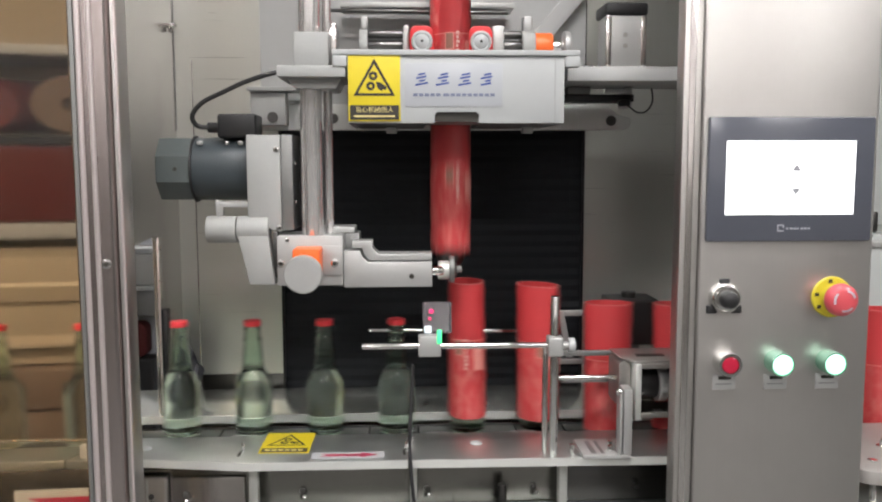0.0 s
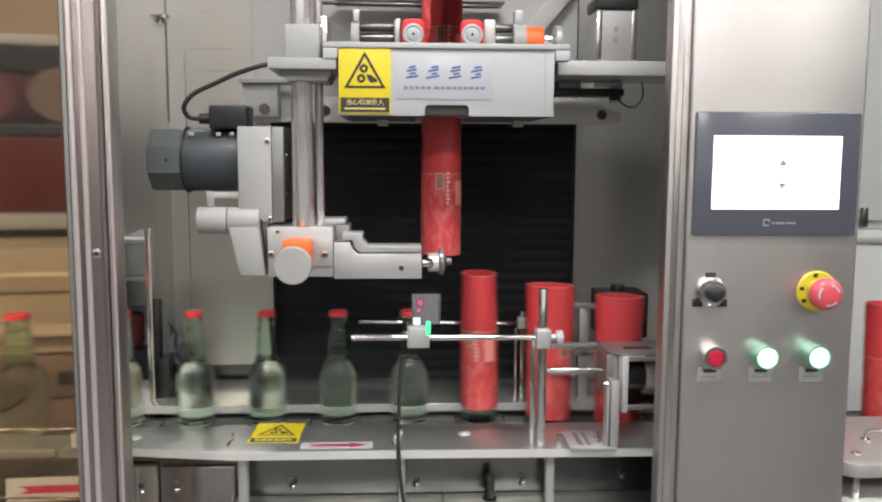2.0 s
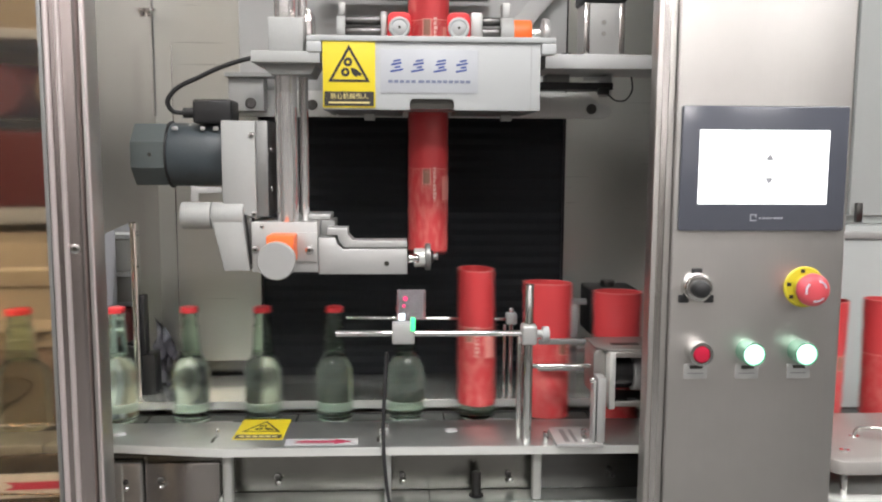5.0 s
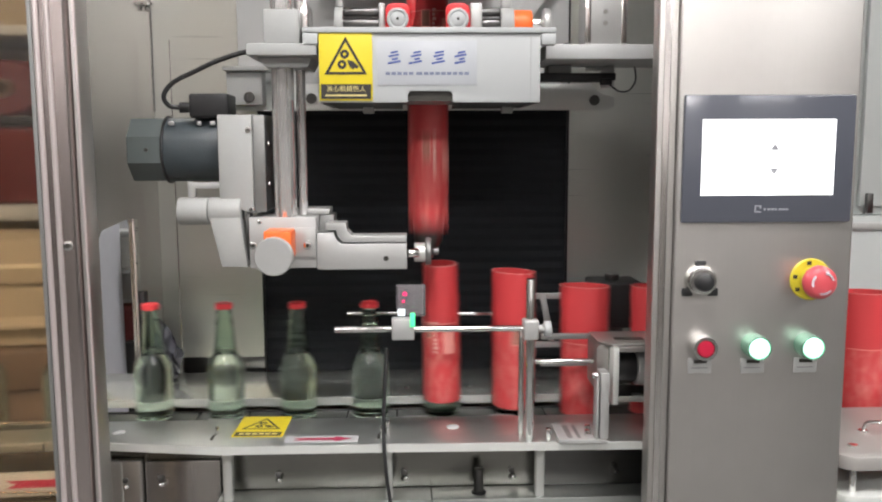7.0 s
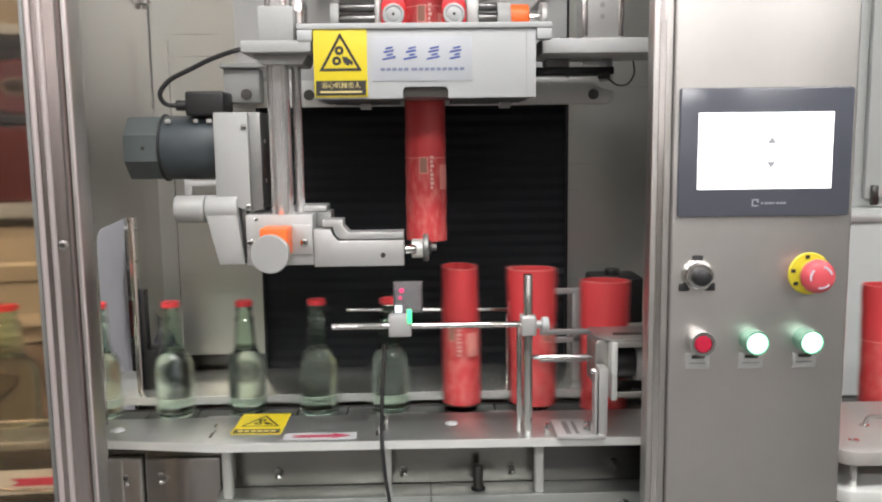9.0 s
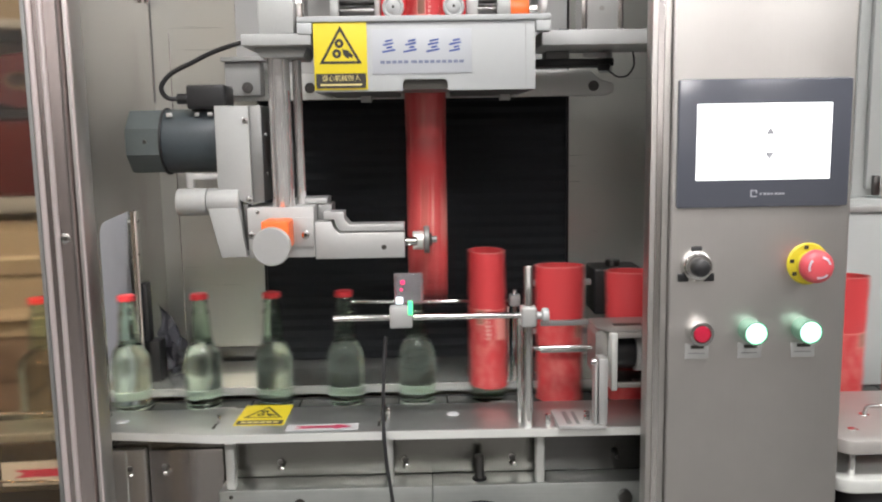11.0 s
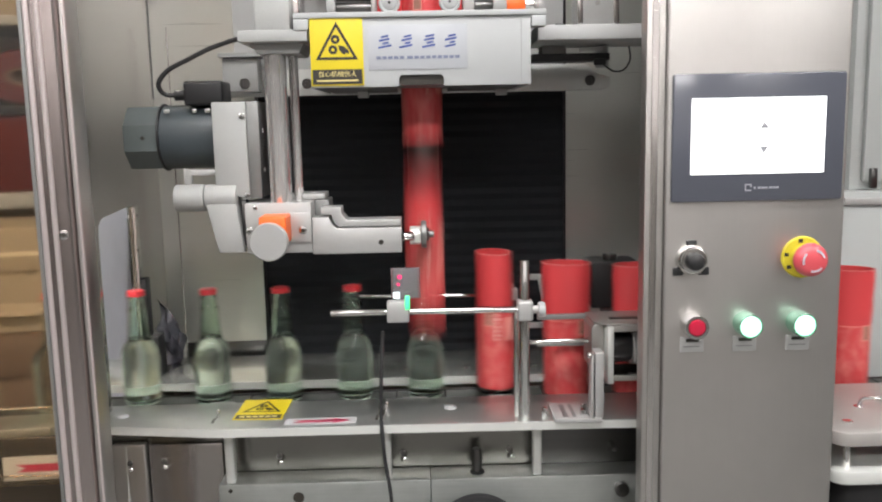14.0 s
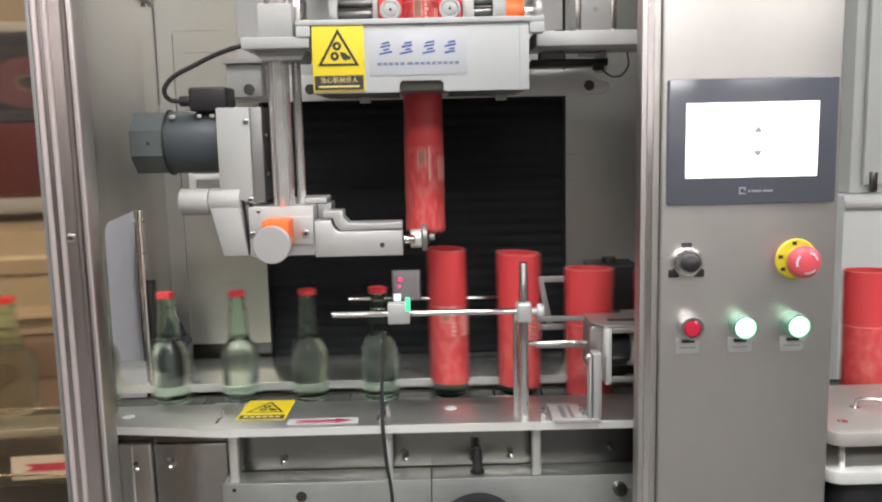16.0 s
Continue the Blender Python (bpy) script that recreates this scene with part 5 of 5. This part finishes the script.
part("foot", box(-0.86, -0.46, 1.35, 1.4245, 0.0, 0.1995, 0.004), ALU_DARK, tr)

# ---- the film web above the head ----
WEBX, WEBY = 0.0665, 0.273
web = thing("film_web", (WEBX, WEBY, 1.39), "red printed shrink film tube fed from above", "film tube")
bm = lathe([(0.0305, 1.392), (0.0305, 1.95), (0.0300, 1.95), (0.0300, 1.392), (0.0305, 1.392)], (WEBX, WEBY, 0), 40, 1.0, 0.88)
part("tube", bm, RED_FILM, web)


def print_patch(a0, a1, z0, z1, rx, ry, centre=(0, 0, 0)):
    """A thin curved printed patch on an oval tube, a0 and a1 in degrees from the front."""
    bm = bmesh.new()
    prev = None
    n = 8 if a1 - a0 < 90 else 40
    for i in range(n + 1):
        a = radians(-90 + a0 + (a1 - a0) * i / n)
        p = [bm.verts.new((centre[0] + rx * math.cos(a), centre[1] + ry * math.sin(a), centre[2] + z)) for z in (z0, z1)]
        if prev:
            bm.faces.new((prev[0], p[0], p[1], prev[1]))
        prev = p
    return bm


part("print_block", print_patch(-16, 10, 1.408, 1.434, 0.0309, 0.0273, (WEBX, WEBY, 0)), PRINT_BEIGE, web)
part("print_line", print_patch(18, 42, 1.40, 1.45, 0.0309, 0.0273, (WEBX, WEBY, 0)), PRINT_PALE, web)

# ---- bottles and sleeves ----


def bottle():
    b = thing("bottle", (0, 0, 0), "filled pale green glass bottle with a red cap", "bottle", "bottles on the conveyor")
    outer = [(0, 0.0), (0.021, 0.0), (0.0255, 0.0025), (0.0272, 0.007), (0.0276, 0.016), (0.0276, 0.040), (0.0280, 0.070), (0.0277, 0.0775), (0.0267, 0.0840), (0.0249, 0.0895), (0.0224, 0.0942), (0.0193, 0.0980), (0.0171, 0.1010)]
    outer += [(0.0166, 0.1030), (0.0172, 0.1042), (0.0166, 0.1056), (0.0157, 0.1085), (0.0150, 0.116), (0.0140, 0.130), (0.0128, 0.1445), (0.0139, 0.1462), (0.0139, 0.1490), (0.0124, 0.1508), (0.0112, 0.161), (0.0124, 0.163), (0.0124, 0.1675), (0.0108, 0.169), (0.0108, 0.1705)]
    hollow = [(0.0085, 0.1706), (0.0078, 0.168), (0.0092, 0.160), (0.0106, 0.147), (0.0122, 0.130), (0.0134, 0.116), (0.0143, 0.1068), (0.0148, 0.1040), (0, 0.1036)]
    body = lathe(outer + hollow, seg=40)
    part("glass", body, BOTTLE_GLASS, b, angle=60)
    cap = part("cap", lathe([(0, 0.1712), (0.0112, 0.1712), (0.0130, 0.1692), (0.0132, 0.1712), (0.0130, 0.1765), (0.0117, 0.1778), (0, 0.1779)], seg=28), CAP_RED, b, "small red cap")
    return b


SLEEVE_L = 0.208


def sleeve():
    s = thing("shrink_sleeve", (0, 0, 0), "red printed shrink film sleeve, open at the top", "sleeve", "film sleeves")
    n, seg = 14, 44
    film = bmesh.new()
    rings = []
    for wall in (0.0, 0.0005):
        for i in (range(n + 1) if not wall else range(n, -1, -1)):
            f = i / n
            flat = 0.10 + 0.08 * min(max((f - 0.42) / 0.5, 0), 1)
            r = 0.0318 - wall + 0.0004 * math.sin(i * 2.1)
            rings.append([film.verts.new((r * (1 - flat) * math.cos(2 * math.pi * a / seg) * (1 + 0.012 * math.sin(3 * a + i)), r * (1 + flat) * math.sin(2 * math.pi * a / seg), SLEEVE_L * f)) for a in range(seg)])
    for a, b in zip(rings, rings[1:] + rings[:1]):
        for q in range(seg):
            film.faces.new((a[q], a[(q + 1) % seg], b[(q + 1) % seg], b[q]))
    part("film", film, RED_FILM, s)
    flat = 0.18
    part("cut_edge", lathe([(0.0312, SLEEVE_L - 0.0006), (0.0321, SLEEVE_L - 0.0006), (0.0321, SLEEVE_L + 0.0003), (0.0312, SLEEVE_L + 0.0003), (0.0312, SLEEVE_L - 0.0006)], seg=44, sx=1 - flat, sy=1 + flat), CUT_EDGE, s, "pale cut film edge")
    rx, ry = 0.0292, 0.0364
    part("print_frame", print_patch(-54, -30, 0.099, 0.1235, rx, ry), PRINT_PALE, s, "pale printed frame")
    part("print_block", print_patch(-51, -33, 0.1005, 0.122, rx + 0.0002, ry + 0.0002), PRINT_BEIGE, s, "small dark beige printed block")
    for i in range(8):
        w = (9, 7, 10, 6, 9, 8, 10, 7)[i]
        part("print_bar", print_patch(-24, -24 + w, 0.1205 - i * 0.0062, 0.1248 - i * 0.0062, rx, ry), PRINT_WHITE, s)
    part("print_patch", print_patch(4, 40, 0.076, 0.112, rx, ry), PRINT_PALE, s, "pale printed panel")
    part("print_rule", print_patch(-180, 180, 0.1212, 0.1225, rx + 0.0001, ry + 0.0001), PRINT_PALE, s, "thin pale printed line")
    return s


PITCH, SPEED, START, LANE = 0.1095, 0.295, -0.020, 0.273
FIRST, LAST = -9, 49
HANG, REST = 1.096, 1.310


# small unevenness of the feed: seconds, metres ahead
FEED = ((0, 0.003), (0.3, 0.003), (0.5, -0.007), (0.75, 0.0), (1, -0.004), (1.5, 0.004), (2, -0.004), (2.5, 0.0), (3, -0.005), (3.5, -0.001), (6.5, 0.005), (7, 0.012),
        (7.5, 0.002), (8, 0.001), (9, 0.001), (11.5, -0.003), (12.5, -0.002), (13, -0.003), (14, 0.004), (14.5, -0.002), (16, -0.002))


def run(t):
    """Metres by which the chain has moved at time t."""
    for (t0, d0), (t1, d1) in zip(FEED, FEED[1:]):
        if t <= t1:
            return SPEED * t + d0 + (d1 - d0) * (t - t0) / (t1 - t0)
    return SPEED * t + FEED[-1][1]


def bottle_x(k, t):
    return START + run(t) - PITCH * k


def slot(t):
    """Round to a film frame."""
    return round(t * FPS) / FPS


def bottle_rows(k):
    times = sorted({slot(t) for t in (0, 1 / 30, 2 / 30, 16 - 2 / 30, 16 - 1 / 30, 16)} | {slot(t) for t, d in FEED} | {5.0, 10.0})
    return [(t, pose(bottle_x(k, t), LANE, CZ, 0, 0, 37 * k % 360)) for t in times]


def drop_time(k):
    """When bottle k passes under the mandrel."""
    lo, hi = -6.0, 24.0
    for i in range(40):
        mid = (lo + hi) / 2
        lo, hi = (mid, hi) if bottle_x(k, mid) < WEBX - 0.002 else (lo, mid)
    return lo + LATE.get(k, 0.0)


# seconds by which a cut comes late; sleeves that slide down at once; sleeves that land askew, in degrees
LATE = {-1: 0.015, 0: 0.010, 2: -0.028, 10: 0.042, 17: 0.024, 21: 0.042, 22: 0.016, 30: 0.006, 37: 0.030, 38: -0.044, 39: -0.010, 41: 0.018}
LOW = (1, 5, 8, 17, 20, 23, 32, 34, 36, 40)
LEAN = {0: 3.0, 19: 3.0, 20: 2.0, 22: 6.0, 31: 2.5, 37: 4.5, 38: 6.0, 39: 5.5}
FALL_0, FALL_1, LAND, SETTLED = -0.085, 0.002, 0.857, 0.838
FEED_STEPS = ((-0.09, 0), (-0.045, 0.41), (-0.012, 0.45), (0.035, 0.64), (0.07, 0.86), (0.1, 1))
HANG_TURN = 30
# turn of a landed sleeve about its bottle, in degrees, where it is plain to see
FACING = {7: 0, 18: 0, 22: 18, 35: 34, 38: 6, 42: 28}


def ramp(x, x0, x1):
    return min(max((x - x0) / (x1 - x0), 0), 1)


def sleeve_pose(k, t, first, turn):
    """Where the sleeve of bottle k is at time t: waiting, hanging, falling, riding."""
    drop, before = drop_time(k), drop_time(k - 1)
    lean = LEAN.get(k, 0.6)
    if t <= drop + FALL_0:
        fed = sum((f1 - f0) * ramp(t - before, d0, d1) for (d0, f0), (d1, f1) in zip(FEED_STEPS, FEED_STEPS[1:]))
        return pose(WEBX, LANE, REST + (HANG - REST) * fed, 0, 0, HANG_TURN)
    x = bottle_x(k, t)
    land = LAND - (0.011 if k in LOW else 0)
    if t < drop + FALL_1:
        f = (t - drop - FALL_0) / (FALL_1 - FALL_0)
        late = ramp(f, 0.5, 1)
        return Matrix.Translation((WEBX + (x - WEBX) * late, LANE, HANG + (land - HANG) * f)) @ pose(0, 0, 0, 0, -lean * late) @ pose(0, 0, 0, 0, 0, HANG_TURN + (first - HANG_TURN) * late)
    z = land + (SETTLED - land) * ramp(x, 0.185, 0.235) - 0.017 * ramp(x, 0.245, 0.30) - 0.014 * ramp(x, 0.40, 0.50)
    calm = 1 - ramp(x, 0.17, 0.235)
    return Matrix.Translation((x, LANE, z)) @ pose(0, 0, 0, 0, -lean * calm) @ pose(0, 0, 0, 0, 0, first + (turn - first) * ramp(x, 0.165, 0.235))


def sleeve_rows(k, first, turn):
    drop, before = drop_time(k), drop_time(k - 1)
    times = {0.0, slot(1 / 30), 16.0, slot(16 - 1 / 30), 4.0, 8.0, 12.0}
    marks = [before + d for d in (-0.124, -0.09, -0.045, -0.012, 0.035, 0.07, 0.1, 0.134)] + [drop + FALL_0 + d for d in (-0.034, 0.0, 0.034, 0.068, 0.102, 0.136)]
    marks += [drop + 0.05 + 0.0667 * i for i in range(1, 26)] + [t for t, d in FEED if t > drop]
    for t in marks:
        if 0 < t < 16:
            times.add(slot(t))
    return [(t, sleeve_pose(k, t, first, turn)) for t in sorted(times)]


BOTTLES, SLEEVES = {}, {}
for k in range(FIRST, LAST + 1):
    BOTTLES[k] = bottle() if k == FIRST else copy_thing(BOTTLES[FIRST], Matrix.Identity(4))
    SLEEVES[k] = sleeve() if k == FIRST else copy_thing(SLEEVES[FIRST], Matrix.Identity(4))


def motions():
    wobble = random.Random(7)
    for k in BOTTLES:
        walk(BOTTLES[k], bottle_rows(k))
        first = wobble.uniform(0, 16)
        walk(SLEEVES[k], sleeve_rows(k, FACING.get(k, first), wobble.uniform(66, 86)))


motions()
